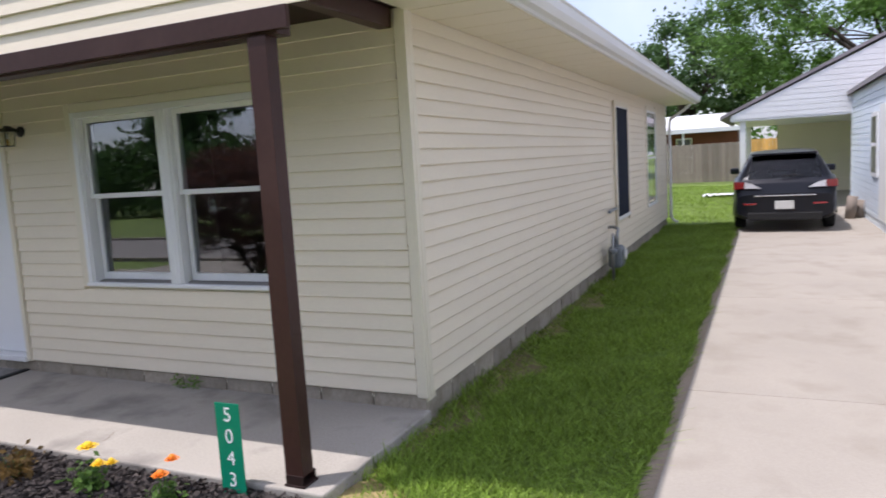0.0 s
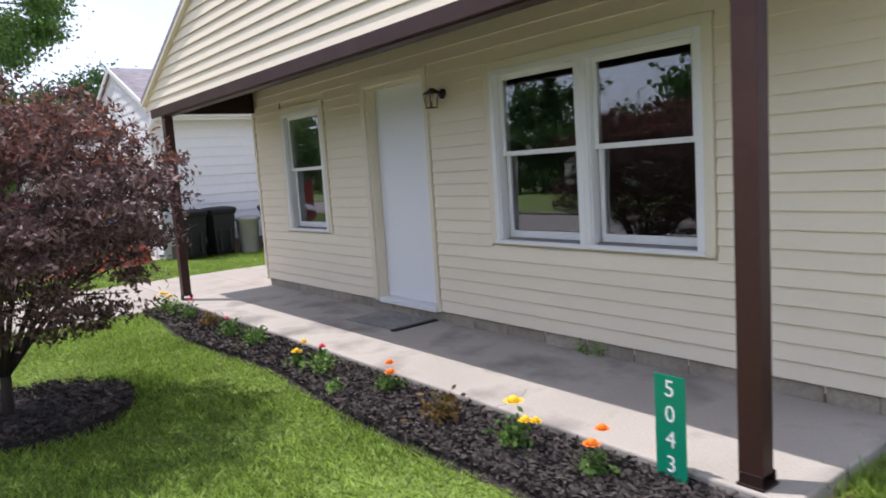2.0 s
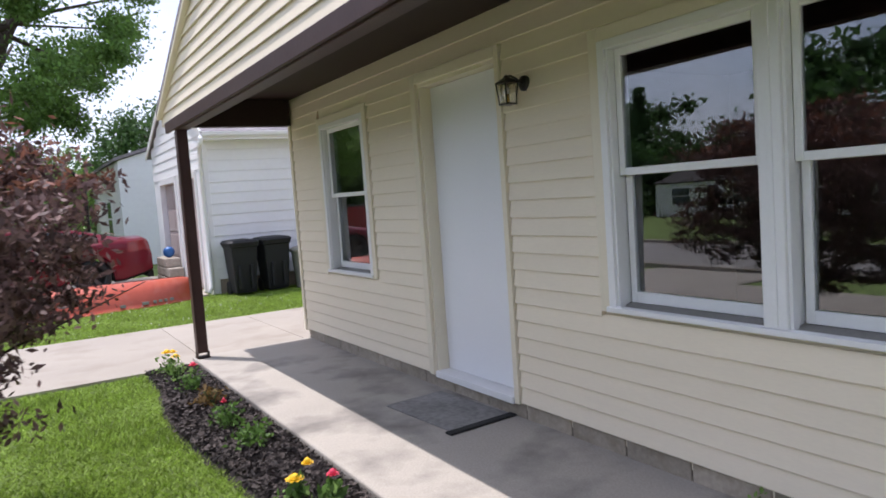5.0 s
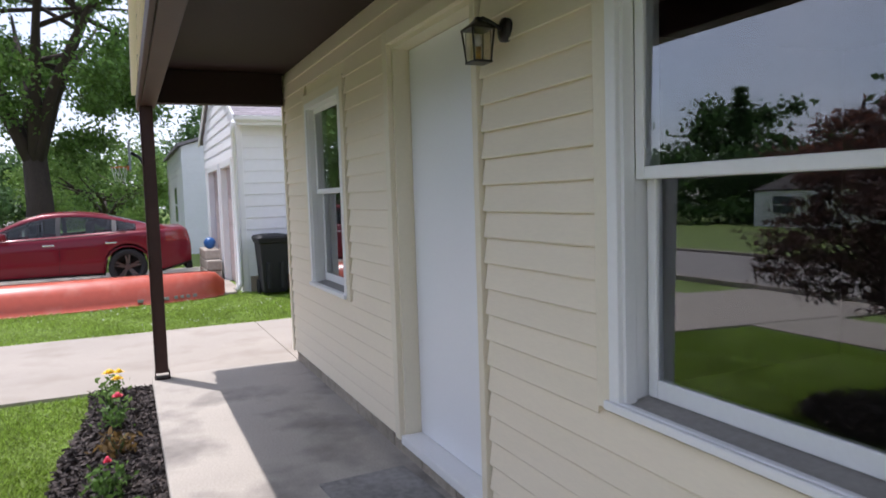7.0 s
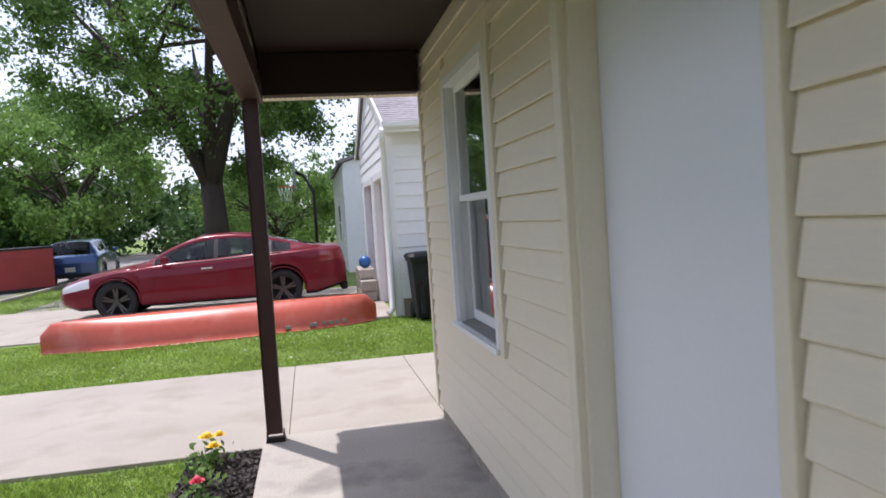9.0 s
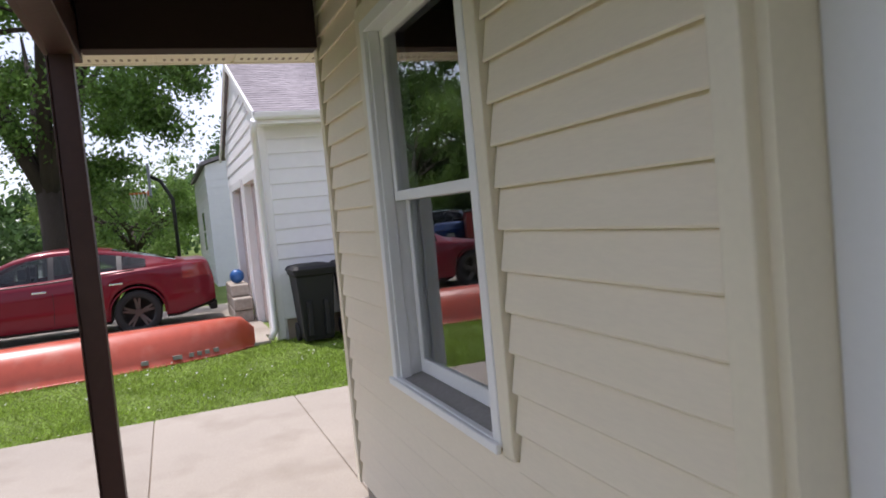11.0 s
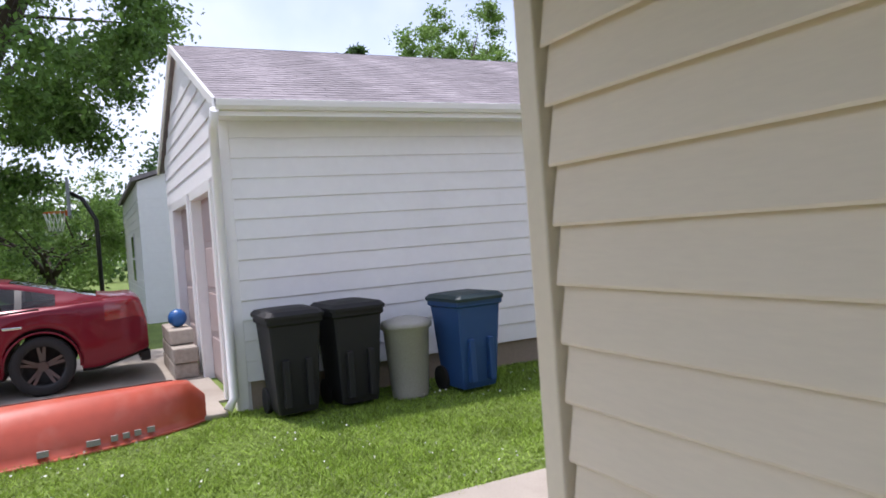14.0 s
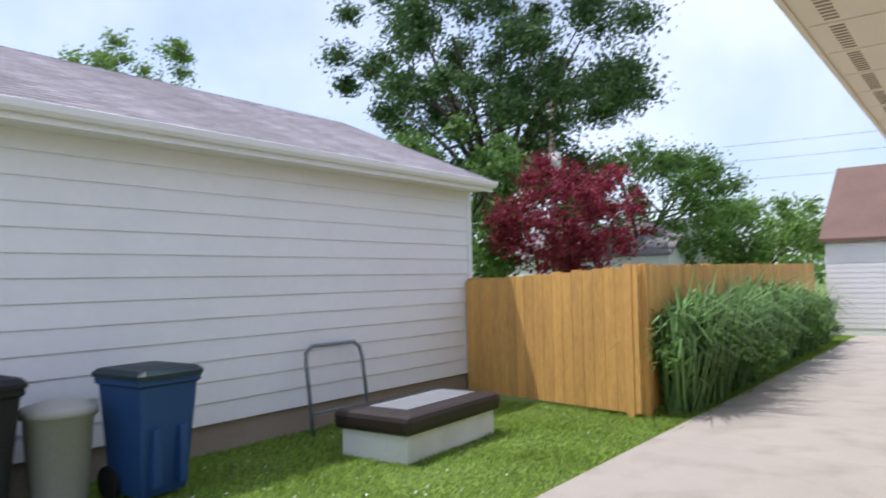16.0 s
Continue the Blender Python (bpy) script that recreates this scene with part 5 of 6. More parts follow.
poly(bm, [(e0, yf, ez), (e0, yb, ez), (GR, hip, rt), (GR, yf, rt)], (0, 0, 0.035))
gr = part("roof", bm, "shingle", garage, "grey asphalt shingle roof")
rows = 26
for k in range(rows):
    f0, f1 = k / rows, (k + 1.15) / rows
    xa, xb = e0 + (GR - e0) * f0, e0 + (GR - e0) * f1
    za, zb = ez + (rt - ez) * f0, ez + (rt - ez) * f1
    yend = yb + (hip - yb) * f0
    bm = B()
    step = 0.31
    off = (k * 0.137) % step
    edges_ = [yf] + [yf + off + q * step for q in range(int((yend - yf) / step) + 1) if yf + off + q * step < yend - 0.05 and yf + off + q * step > yf + 0.03] + [yend]
    for a, b in zip(edges_, edges_[1:]):
        lift = 0.039 + 0.003 * ((k * 7 + int(a * 13)) % 3) / 3
        poly(bm, [(xa + 0.004, a + 0.0015, za + lift), (xa + 0.004, b - 0.0015, za + lift), (xb, b - 0.0015, zb + 0.037), (xb, a + 0.004, zb + 0.036)], (0, 0, 0.004))
    part("shingle_course", bm, "shingle", gr)
part("soffit", bx(GX + 0.0, e0 - 0.02, yf + 0.02, yb - 0.05, GE - 0.03, GE - 0.01), "white_vinyl", garage)
part("fascia", bx(e0 - 0.03, e0, yf, yb, GE - 0.05, ez + 0.03, 0.003), "white_vinyl", garage)
bm = B()
prof = [(0.0, -0.06), (0.05, -0.06), (0.075, -0.03), (0.085, 0.022), (0.076, 0.026), (0.068, -0.022), (0.046, -0.048), (0.0, -0.048)]
loft(bm, [[(e0 + x, yf, ez + z) for x, z in prof], [(e0 + x, yb, ez + z) for x, z in prof]], close=True, smooth=False)
part("gutter", bm, "white_vinyl", garage, "white eave gutter")
for sgn, xe in ((1, e0), (-1, e1)):
    bm = B()
    poly(bm, [(xe, yf - 0.02, ez - 0.04), (GR, yf - 0.02, rt - 0.04), (GR, yf - 0.02, rt + 0.05), (xe, yf - 0.02, ez + 0.05)], (0, 0.03, 0))
    part("rake_board", bm, "white_vinyl", garage)
bm = B()
tube(bm, [(e0 + 0.04, GY0 - 0.08, ez - 0.06), (e0 - 0.1, GY0 - 0.08, ez - 0.2), (GX + 0.06, GY0 - 0.05, ez - 0.34), (GX + 0.06, GY0 - 0.05, 0.16), (GX + 0.10, GY0 - 0.12, 0.06)], 0.042, 8)
part("downspout", bm, "white_vinyl", garage)
solid("splash_block", bx(GX - 0.5, GX + 0.12, GY0 - 0.55, GY0 - 0.12, 0.0, 0.05, 0.012), "concrete", "small pale concrete splash block", "splash block")


# ================= bins =================
def wheelie(x, y, turn, mat, label, w=0.60, d=0.68, h=1.02, ribs=True, lid=""):
    t = thing("wheeled_bin", label, "trash bin", (x, y, 0), turn, group="bins by the garage")
    bm = B()
    loft(bm, [[(s * w * f / 2, q * d * f2 / 2, z) for s, q in ((-1, -1), (-0.9, -1.04), (0.9, -1.04), (1, -1), (1, 1), (-1, 1))] for f, f2, z in ((0.74, 0.70, 0.05), (0.78, 0.74, 0.10), (0.97, 0.96, h * 0.86), (1.06, 1.05, h * 0.88), (1.06, 1.05, h * 0.925))], close=True, smooth=False)
    if ribs:
        for s in (-0.22, 0.22):
            box(bm, s * w - 0.03, s * w + 0.03, -d * 0.5 - 0.012, -d * 0.30, h * 0.12, h * 0.55, 0.01)
    part("body", bm, mat, t)
    bm = B()
    loft(bm, [[(s * w * f / 2, q * d * f / 2 - 0.01, z) for s, q in ((-1, -0.92), (-0.85, -1.03), (0.85, -1.03), (1, -0.92), (1, 1), (-1, 1))] for f, z in ((1.12, h * 0.925), (1.13, h * 0.955), (1.0, h * 0.99), (0.5, h * 1.01))], close=True, smooth=False)
    part("lid", bm, lid or mat, t)
    bm = B()
    tube(bm, [(-w * 0.42, d * 0.5, h * 0.90), (-w * 0.42, d * 0.62, h * 0.95), (w * 0.42, d * 0.62, h * 0.95), (w * 0.42, d * 0.5, h * 0.90)], 0.016, 7)
    part("handle", bm, mat, t)
    for s in (-1, 1):
        bm = B()
        tube(bm, [(s * w * 0.36, d * 0.34, 0.12), (s * w * 0.46, d * 0.34, 0.12)], 0.12, 14)
        part("wheel", bm, "rubber", t)
    return t


wheelie(-12.60, 0.80, 90, "bin_black", "black wheeled trash bin against the garage wall", w=0.46, d=0.55, h=0.96)
wheelie(-12.58, 1.36, 92, "bin_black", "black wheeled trash bin beside its twin", w=0.46, d=0.55, h=0.97)
wheelie(-12.32, 2.46, 94, "bin_blue", "blue wheeled recycling bin with a dark lid", w=0.48, d=0.52, h=0.95, lid="lid_green")
can = thing("trash_can", "round grey plastic trash can with domed lid", "trash can", (-12.48, 1.90, 0), group="bins by the garage")
bm = B()
loft(bm, [[(r * math.cos(6.2832 * i / 20), r * math.sin(6.2832 * i / 20), z) for i in range(20)] for r, z in ((0.17, 0.0), (0.175, 0.03), (0.22, 0.64), (0.235, 0.65), (0.235, 0.68))], close=True)
part("body", bm, "bin_grey", can)
bm = B()
loft(bm, [[(r * math.cos(6.2832 * i / 20), r * math.sin(6.2832 * i / 20), z) for i in range(20)] for r, z in ((0.25, 0.66), (0.25, 0.70), (0.23, 0.725), (0.10, 0.76), (0.02, 0.77))], close=True)
part("lid", bm, "bin_grey", can, "scuffed grey lid")

# steel tube frame leaning on the wall
fr = thing("tube_frame", "grey steel tube hoop leaning on the garage wall", "metal stand", (GX + 0.16, 4.85, 0))
bm = B()
tube(bm, [(0.10, -0.40, 0.0), (0.0, -0.40, 0.70), (-0.02, -0.38, 0.82), (-0.03, -0.30, 0.88), (-0.03, 0.30, 0.88), (-0.02, 0.38, 0.82), (0.0, 0.40, 0.70), (0.10, 0.40, 0.0)], 0.020, 8)
part("hoop", bm, "grey_paint", fr)
bm = B()
tube(bm, [(0.07, -0.40, 0.22), (0.07, 0.40, 0.22)], 0.012, 6)
part("crossbar", bm, "grey_paint", fr)

# white box with a dark padded cover
bxs = thing("storage_box", "white box with a dark brown padded cover on the grass", "storage box", (-11.66, 4.80, 0), 3)
bm = B()
box(bm, -0.36, 0.36, -0.70, 0.70, 0.0, 0.26, 0.008)
part("base", bm, "white_plain", bxs)
bm = B()
box(bm, -0.42, 0.42, -0.76, 0.76, 0.24, 0.41, 0.05)
part("cover", bm, "cover", bxs, "dark brown vinyl cover")
part("top_panel", bx(-0.20, 0.22, -0.50, 0.58, 0.405, 0.42, 0.004), "panel_grey", bxs, "pale grey board on the cover")


# ================= canoe =================
def canoe(x, y, turn):
    t = thing("canoe", "faded red canoe lying upside down on the grass", "canoe", (x, y, 0), turn)
    rows = []
    for k in range(33):
        u = -1 + 2 * k / 32
        s = (1 - abs(u) ** 2.6)
        w = 0.43 * s ** 0.72 + 0.012
        keel = 0.405 + 0.02 * (1 - u * u) - 0.10 * max(0, abs(u) - 0.93) / 0.07 * 1.6
        sheer = 0.0 + 0.0 * u
        L = 2.20
        row = []
        for a in (-1.0, -0.99, -0.93, -0.75, -0.45, -0.15, 0, 0.15, 0.45, 0.75, 0.93, 0.99, 1.0):
            b = abs(a)
            zz = keel * (1 - b ** 3.4) if b < 0.99 else 0.0
            zz = max(zz, sheer) if b >= 0.99 else zz
            row.append((w * a * (1.0 if b > 0.9 else 1.0), u * L, zz))
        rows.append(row)
    bm = B()
    loft(bm, rows, cap=False)
    hull = part("hull", bm, "canoe", t)
    for s in (-1, 1):
        bm = B()
        tube(bm, [(s * (0.43 * (1 - abs(u) ** 2.6) ** 0.72 + 0.018), u * 2.20, 0.016) for u in [-0.985 + 1.97 * k / 24 for k in range(25)]], 0.014, 6)
        part("gunwale", bm, "canoe", t)
    bm = B()
    tube(bm, [(0, u * 2.20, 0.407 + 0.02 * (1 - u * u)) for u in [-0.88 + 1.76 * k / 16 for k in range(17)]], 0.007, 5)
    part("keel_line", bm, "brown", t, "dark scuffed keel line")
    # registration marks too worn to read
    for k, (u, wd) in enumerate(((1.20, 0.10), (1.38, 0.05), (1.47, 0.05), (1.56, 0.05), (1.66, 0.06), (0.86, 0.08))):
        a = 0.985
        w = 0.43 * (1 - abs((u + wd / 2) / 2.20) ** 2.6) ** 0.72
        part("worn_mark", bx(w * 0.975, w * 1.0 + 0.016, u, u + wd, 0.06, 0.105), "sill_grey", hull, "worn pale mark")
    return t


canoe(-12.72, -2.10, 5.5)


# ================= cars =================
def wheel(parent, x, y, r, side, spokes=10):
    turn = [2 * math.pi * i / 32 for i in range(33)]
    bm = B()
    prof = [(0.03, r * 0.66), (0.0, r * 0.72), (0.0, r * 0.93), (0.025, r), (0.17, r), (0.20, r * 0.93), (0.20, r * 0.66)]
    loft(bm, [[(x - side * px, y + q * math.cos(a), r + q * math.sin(a)) for px, q in prof] for a in turn], cap=False)
    w = part("wheel", bm, "rubber", parent, "black tyre")
    bm = B()
    loft(bm, [[(x - side * px, y + q * math.cos(a), r + q * math.sin(a)) for px, q in ((0.006, r * 0.72), (0.012, r * 0.66), (0.11, r * 0.62), (0.11, 0.02))] for a in turn], cap=False)
    part("rim_barrel", bm, "black_metal", w)
    bm = B()
    for q in range(spokes):
        a = 2 * math.pi * (q // 2) / (spokes / 2) + (0.14 if q % 2 else -0.14) + 0.3
        ca, sa = math.cos(a), math.sin(a)
        poly(bm, [(x - side * d, y + f * r * ca + o * sa, r + f * r * sa - o * ca) for d, f, o in ((0.035, 0.14, 0.02), (0.014, 0.68, 0.016), (0.014, 0.68, -0.016), (0.035, 0.14, -0.02))], (-side * 0.02, 0, 0))
    tube(bm, [(x - side * 0.05, y, r), (x - side * 0.012, y, r)], 0.055, 12)
    part("rim", bm, "alloy", w)


def along(curve, s):
    """Smoothly read a curve given as (distance, value) pairs."""
    for (a, u), (b, v) in zip(curve, curve[1:]):
        if s <= b:
            f = max(0.0, (s - a) / (b - a))
            return u + (v - u) * f
    return curve[-1][1]


def car(label, at, turn, paint, c):
    """A car as one shell read from its curves, split into painted skin, glass and lamps. Nose at +y."""
    t = thing("car", label, "car", at, turn)
    L, hw = c["length"], c["width"] / 2
    L2 = L / 2
    R = c["wheel_r"] + 0.045
    arch = {round(yw + R * math.cos(math.pi * i / 14), 3) for yw in c["wheels"] for i in range(15)}
    stops = sorted({round(k * L / 64, 3) for k in range(65) if all(abs(k * L / 64 - yw) > R for yw in c["wheels"])} | arch | set(c["cuts"]) | {L - 0.05, L - 0.02, 0.02, 0.05} | {round(yw + d * (R + 0.012), 3) for yw in c["wheels"] for d in (-1, 1)})
    rows = []
    for s in stops:
        y = L2 - s
        w = hw * along(c["plan"], s)
        lo, top, belt = along(c["sill"], s), along(c["top"], s), along(c["belt"], s)
        for yw in c["wheels"]:
            if abs(s - yw) <= R + 0.001:
                lo = max(lo, c["wheel_r"] + math.sqrt(max(0.0, R * R - (s - yw) ** 2)))
        belt = min(belt, top - 0.02)
        wr = w * along(c["roof_width"], s)
        rise = top - 0.06 - belt
        pts = [(0, lo), (w * 0.80, lo), (w * 0.95, lo + 0.05), (w * 0.995, lo + 0.20 * (belt - lo)), (w, lo + 0.45 * (belt - lo)), (w * 0.985, lo + 0.70 * (belt - lo)), (w * 0.992, belt - 0.10 * (belt - lo)), (w * 0.955, belt - 0.012)]
        edge = w * 0.925
        if rise > 0.02:
            pts += [(edge, belt + 0.012), (edge + (wr - edge) * 0.10, belt + rise * 0.10), (edge + (wr - edge) * 0.52, belt + rise * 0.55), (wr + 0.012, belt + rise * 0.90), (wr, belt + rise), (wr * 0.90, top - 0.025), (wr * 0.5, top - 0.004), (0, top)]
        else:
            pts += [(edge - 0.01 * k * w, belt + (top - belt) * 0.12 * k) for k in range(4)] + [(w * 0.84, belt + (top - belt) * 0.5), (w * 0.72, belt + (top - belt) * 0.74), (w * 0.4, belt + (top - belt) * 0.93), (0, top)]
        rows.append((s, y, rise, pts))
    n = len(rows[0][3])
    skins = {}
    for (s, y, r0, a), (s2, y2, r1, b) in zip(rows, rows[1:]):
        m = (s + s2) / 2
        for k in range(n - 1):
            kind = "paint"
            if k in (9, 10) and min(r0, r1) > 0.05 and c["side_glass"][0] < m < c["side_glass"][1]:
                kind = "trim" if any(abs(m - p) < 0.05 for p in c["pillars"]) else "glass"
            elif k in (13, 14) and (c["screen"][0] < m < c["screen"][1] or c["rear_screen"][0] < m < c["rear_screen"][1]):
                kind = "glass"
            elif k in (5, 6) and m > L - c["tail"]:
                kind = "tail"
            elif k in (5, 6) and 0.06 < m < 0.50:
                kind = "head"
            elif k < 2:
                kind = "trim"
            for sg in (-1, 1):
                quad = [(sg * a[k][0], y, a[k][1]), (sg * a[k + 1][0], y, a[k + 1][1]), (sg * b[k + 1][0], y2, b[k + 1][1]), (sg * b[k][0], y2, b[k][1])]
                where = ""
                if kind in ("tail", "head"):
                    where = sg
                elif kind == "glass":
                    where = ("front" if m < c["pillars"][0] + 0.4 else "rear") if k > 12 else (sg, sum(m > p for p in c["pillars"]))
                skins.setdefault((kind, where), []).append(quad)
    looks = {"paint": ("body", paint, ""), "glass": ("window", "car_glass", "clear tinted car glass"), "trim": ("black_trim", "black_metal", "black pillars and underside"), "tail": ("tail_light", "tail_red", "red tail light"), "head": ("headlight", "lamp_clear", "clear headlight")}
    for (kind, where), quads in skins.items():
        name, mat, lab = looks[kind]
        bm = B()
        for quad in quads:
            f = bm.faces.new([bm.verts.new(p) for p in quad])
            f.smooth = True
        bmesh.ops.remove_doubles(bm, verts=bm.verts, dist=0.0015)
        if kind == "paint":
            for i in (0, -1):
                s, y, r0, a = rows[i]
                bm.faces.new([bm.verts.new((sg * x, y, z)) for sg, seq in ((1, a[1:]), (-1, a[1:-1][::-1])) for x, z in seq])
        part(name, bm, mat, t, lab)
    # seats seen through the glass
    for x, s in ((-0.38, c["seat"]), (0.38, c["seat"]), (-0.38, c["seat"] + 0.9), (0.38, c["seat"] + 0.9)):
        y = L2 - s
        bm = B()
        loft(bm, [[(x + q * wd, y + dy + p * 0.06, z) for q, p in ((-1, -1), (1, -1), (1, 1), (-1, 1))] for wd, dy, z in ((0.23, 0.1, 0.45), (0.23, 0.02, 0.80), (0.19, -0.04, 0.98), (0.11, -0.05, 1.0), (0.12, -0.05, 1.14), (0.09, -0.05, 1.17))], close=True, smooth=False)
        part("seat", bm, "rubber", t, "dark car seat")
    belt = along(c["belt"], c["pillars"][0])
    for s in (-1, 1):
        for q in (c["pillars"][0] - 0.02, c["pillars"][0] + 0.98):
            bm = B()
            box(bm, *sorted((s * hw * 0.97, s * (hw * 0.99 + 0.025))), L2 - q + 0.05, L2 - q + 0.24, belt - 0.13, belt - 0.10, 0.008)
            part("door_handle", bm, "chrome", t, "bright door handle")
        for q in (c["pillars"][0] - 1.05, c["pillars"][0] + 0.0, c["pillars"][0] + 0.92):
            bm = B()
            tube(bm, [(s * hw * 0.978, L2 - q, belt - 0.04), (s * hw * 0.990, L2 - q, belt - 0.22), (s * hw * 1.0, L2 - q, 0.52), (s * hw * 0.992, L2 - q + 0.02, 0.30)], 0.004, 4)
            part("door_gap", bm, "rubber", t)
        bm = B()
        box(bm, *sorted((s * hw * 0.96, s * (hw + 0.15))), L2 - c["pillars"][0] + 0.78, L2 - c["pillars"][0] + 0.90, belt + 0.0, belt + 0.13, 0.03)
        part("mirror", bm, paint, t)
        bm = B()
        tube(bm, [(s * (hw * along(c["plan"], q) * 0.94), L2 - q, along(c["belt"], q) + 0.006) for q in [c["side_glass"][0] + 0.1 + 0.2 * i for i in range(int((c["side_glass"][1] - c["side_glass"][0]) / 0.2))]], 0.008, 5)
        part("window_strip", bm, "black_metal", t)
        for yw in c["wheels"]:
            r = c["wheel_r"]
            bm = B()
            tube(bm, [(s * (hw - 0.004), L2 - yw + (r + 0.05) * math.cos(a), r + (r + 0.05) * math.sin(a)) for a in [-0.1 + 3.34 * i / 20 for i in range(21)]], 0.012, 6)
            part("arch_lip", bm, paint, t)
            wheel(t, s * (hw - 0.012), L2 - yw, r, s)
    part("rear_valance", bx(-hw * 0.70, hw * 0.70, -L2 - 0.018, -L2 + 0.1, 0.22, 0.36, 0.02), "rubber", t, "black lower rear bumper")
    part("licence_plate", bx(-0.155, 0.155, -L2 - 0.028, -L2 - 0.012, 0.42, 0.57, 0.004), "plate", t, "pale licence plate")
    return t


SEDAN = dict(length=4.84, width=1.86, wheel_r=0.335, wheels=(0.95, 3.72), seat=2.15, tail=0.42, cuts=(),
             plan=[(0, 0.66), (0.08, 0.78), (0.3, 0.90), (0.8, 0.98), (1.4, 1.0), (3.6, 1.0), (4.3, 0.97), (4.65, 0.92), (4.78, 0.86), (4.84, 0.80)],
             sill=[(0, 0.30), (0.3, 0.20), (4.3, 0.20), (4.84, 0.34)],
             belt=[(0, 0.56), (0.10, 0.64), (0.4, 0.74), (1.0, 0.83), (1.5, 0.88), (2.6, 0.91), (3.6, 0.97), (4.3, 1.0), (4.74, 1.0), (4.80, 0.92), (4.84, 0.72)],
             top=[(0, 0.60), (0.10, 0.69), (0.4, 0.80), (1.0, 0.90), (1.30, 0.945), (1.45, 1.0), (1.8, 1.18), (2.1, 1.305), (2.35, 1.365), (2.6, 1.385), (2.9, 1.385), (3.2, 1.355), (3.5, 1.295), (3.9, 1.19), (4.3, 1.085), (4.5, 1.06), (4.74, 1.065), (4.80, 0.96), (4.84, 0.76)],
             roof_width=[(1.2, 0.80), (1.5, 0.77), (2.2, 0.66), (2.7, 0.635), (3.3, 0.64), (3.9, 0.70), (4.4, 0.80), (4.84, 0.82)],
             side_glass=(1.62, 3.92), pillars=(2.62, 3.52), screen=(1.36, 2.26), rear_screen=(3.42, 4.28))
car("shiny dark red four-door sedan parked on the drive", (-16.30, -2.60, 0.025), 180, "red_paint", SEDAN)
HATCH = dict(length=4.46, width=1.74, wheel_r=0.32, wheels=(0.88, 3.52), seat=2.1, tail=0.0, cuts=(4.0, 4.05, 4.1, 4.15, 4.2, 4.25, 4.3, 4.34, 4.38),
             plan=[(0, 0.68), (0.10, 0.80), (0.4, 0.92), (0.9, 0.98), (1.4, 1.0), (3.6, 1.0), (4.1, 0.985), (4.3, 0.965), (4.40, 0.94), (4.46, 0.90)],
             sill=[(0, 0.30), (0.3, 0.20), (4.0, 0.20), (4.46, 0.28)],
             belt=[(0, 0.58), (0.10, 0.66), (0.5, 0.80), (1.1, 0.90), (1.6, 0.94), (2.6, 0.98), (3.4, 0.99), (4.0, 0.97), (4.28, 0.92), (4.38, 0.86), (4.46, 0.66)],
             top=[(0, 0.62), (0.10, 0.71), (0.5, 0.87), (1.0, 0.96), (1.15, 1.0), (1.5, 1.21), (1.9, 1.39), (2.2, 1.455), (2.7, 1.475), (3.4, 1.45), (3.9, 1.41), (4.0, 1.39), (4.10, 1.30), (4.20, 1.14), (4.30, 0.97), (4.34, 0.93), (4.38, 0.89), (4.46, 0.70)],
             roof_width=[(1.0, 0.82), (1.5, 0.76), (2.2, 0.70), (3.4, 0.69), (3.95, 0.68), (4.15, 0.74), (4.30, 0.80), (4.46, 0.84)],
             side_glass=(1.40, 3.80), pillars=(2.45, 3.35), screen=(1.18, 2.02), rear_screen=(4.01, 4.29))
mz = car("black hatchback with clear tail lights on the concrete drive", (2.22, 12.50, 0.03), 0, "black_paint", HATCH)
part("spoiler", bx(-0.54, 0.54, -1.92, -1.62, 1.385, 1.42, 0.012), "black_paint", mz)
bm = B()
tube(bm, [(-0.05, -2.11, 1.00), (0.10, -2.10, 1.02), (0.28, -2.09, 1.02)], 0.011, 6)
part("rear_wiper", bm, "rubber", mz)
for s in (-1, 1):
    # wedge lamps that wrap round the rear corners, red outside and clear within
    bm = B()
    poly(bm, [(s * 0.845, -2.13, 0.79), (s * 0.845, -2.13, 0.93), (s * 0.66, -2.19, 0.92), (s * 0.66, -2.19, 0.81)], (0, -0.06, 0))
    part("tail_light", bm, "tail_red", mz, "red tail light")
    bm = B()
    poly(bm, [(s * 0.658, -2.19, 0.805), (s * 0.658, -2.19, 0.92), (s * 0.52, -2.20, 0.88), (s * 0.38, -2.21, 0.80)], (0, -0.05, 0))
    part("light_lens", bm, "lamp_clear", mz, "clear light lens")
    part("reflector", bx(*sorted((s * 0.46, s * 0.68)), -2.262, -2.22, 0.50, 0.535, 0.006), "tail_red", mz, "red bumper reflector")
part("boot_strip", bx(-0.50, 0.50, -2.258, -2.20, 0.655, 0.672, 0.004), "chrome", mz, "bright strip along the boot lid")
car("blue car parked far down the street", (-29.5, -8.6, 0.0), 95, "blue_paint", HATCH)

dp = thing("dumpster", "red metal dumpster by the street", "dumpster", (-26.2, -9.4, 0), 20)
bm = B()
loft(bm, [[(-1.1 * f, -0.8, z), (1.1 * f, -0.8, z), (1.1 * f, 0.8, z), (-1.1 * f, 0.8, z)] for f, z in ((0.92, 0.12), (1.0, 1.05), (1.0, 1.25))], close=True, smooth=False)
part("tub", bm, "dumpster_red", dp)
part("lid", bx(-1.12, 1.12, -0.85, 0.82, 1.25, 1.32, 0.02), "bin_black", dp, "black plastic lid")
for q in (-0.9, 0.9):
    part("skid", bx(q - 0.1, q + 0.1, -0.7, 0.7, 0.0, 0.12), "black_metal", dp)

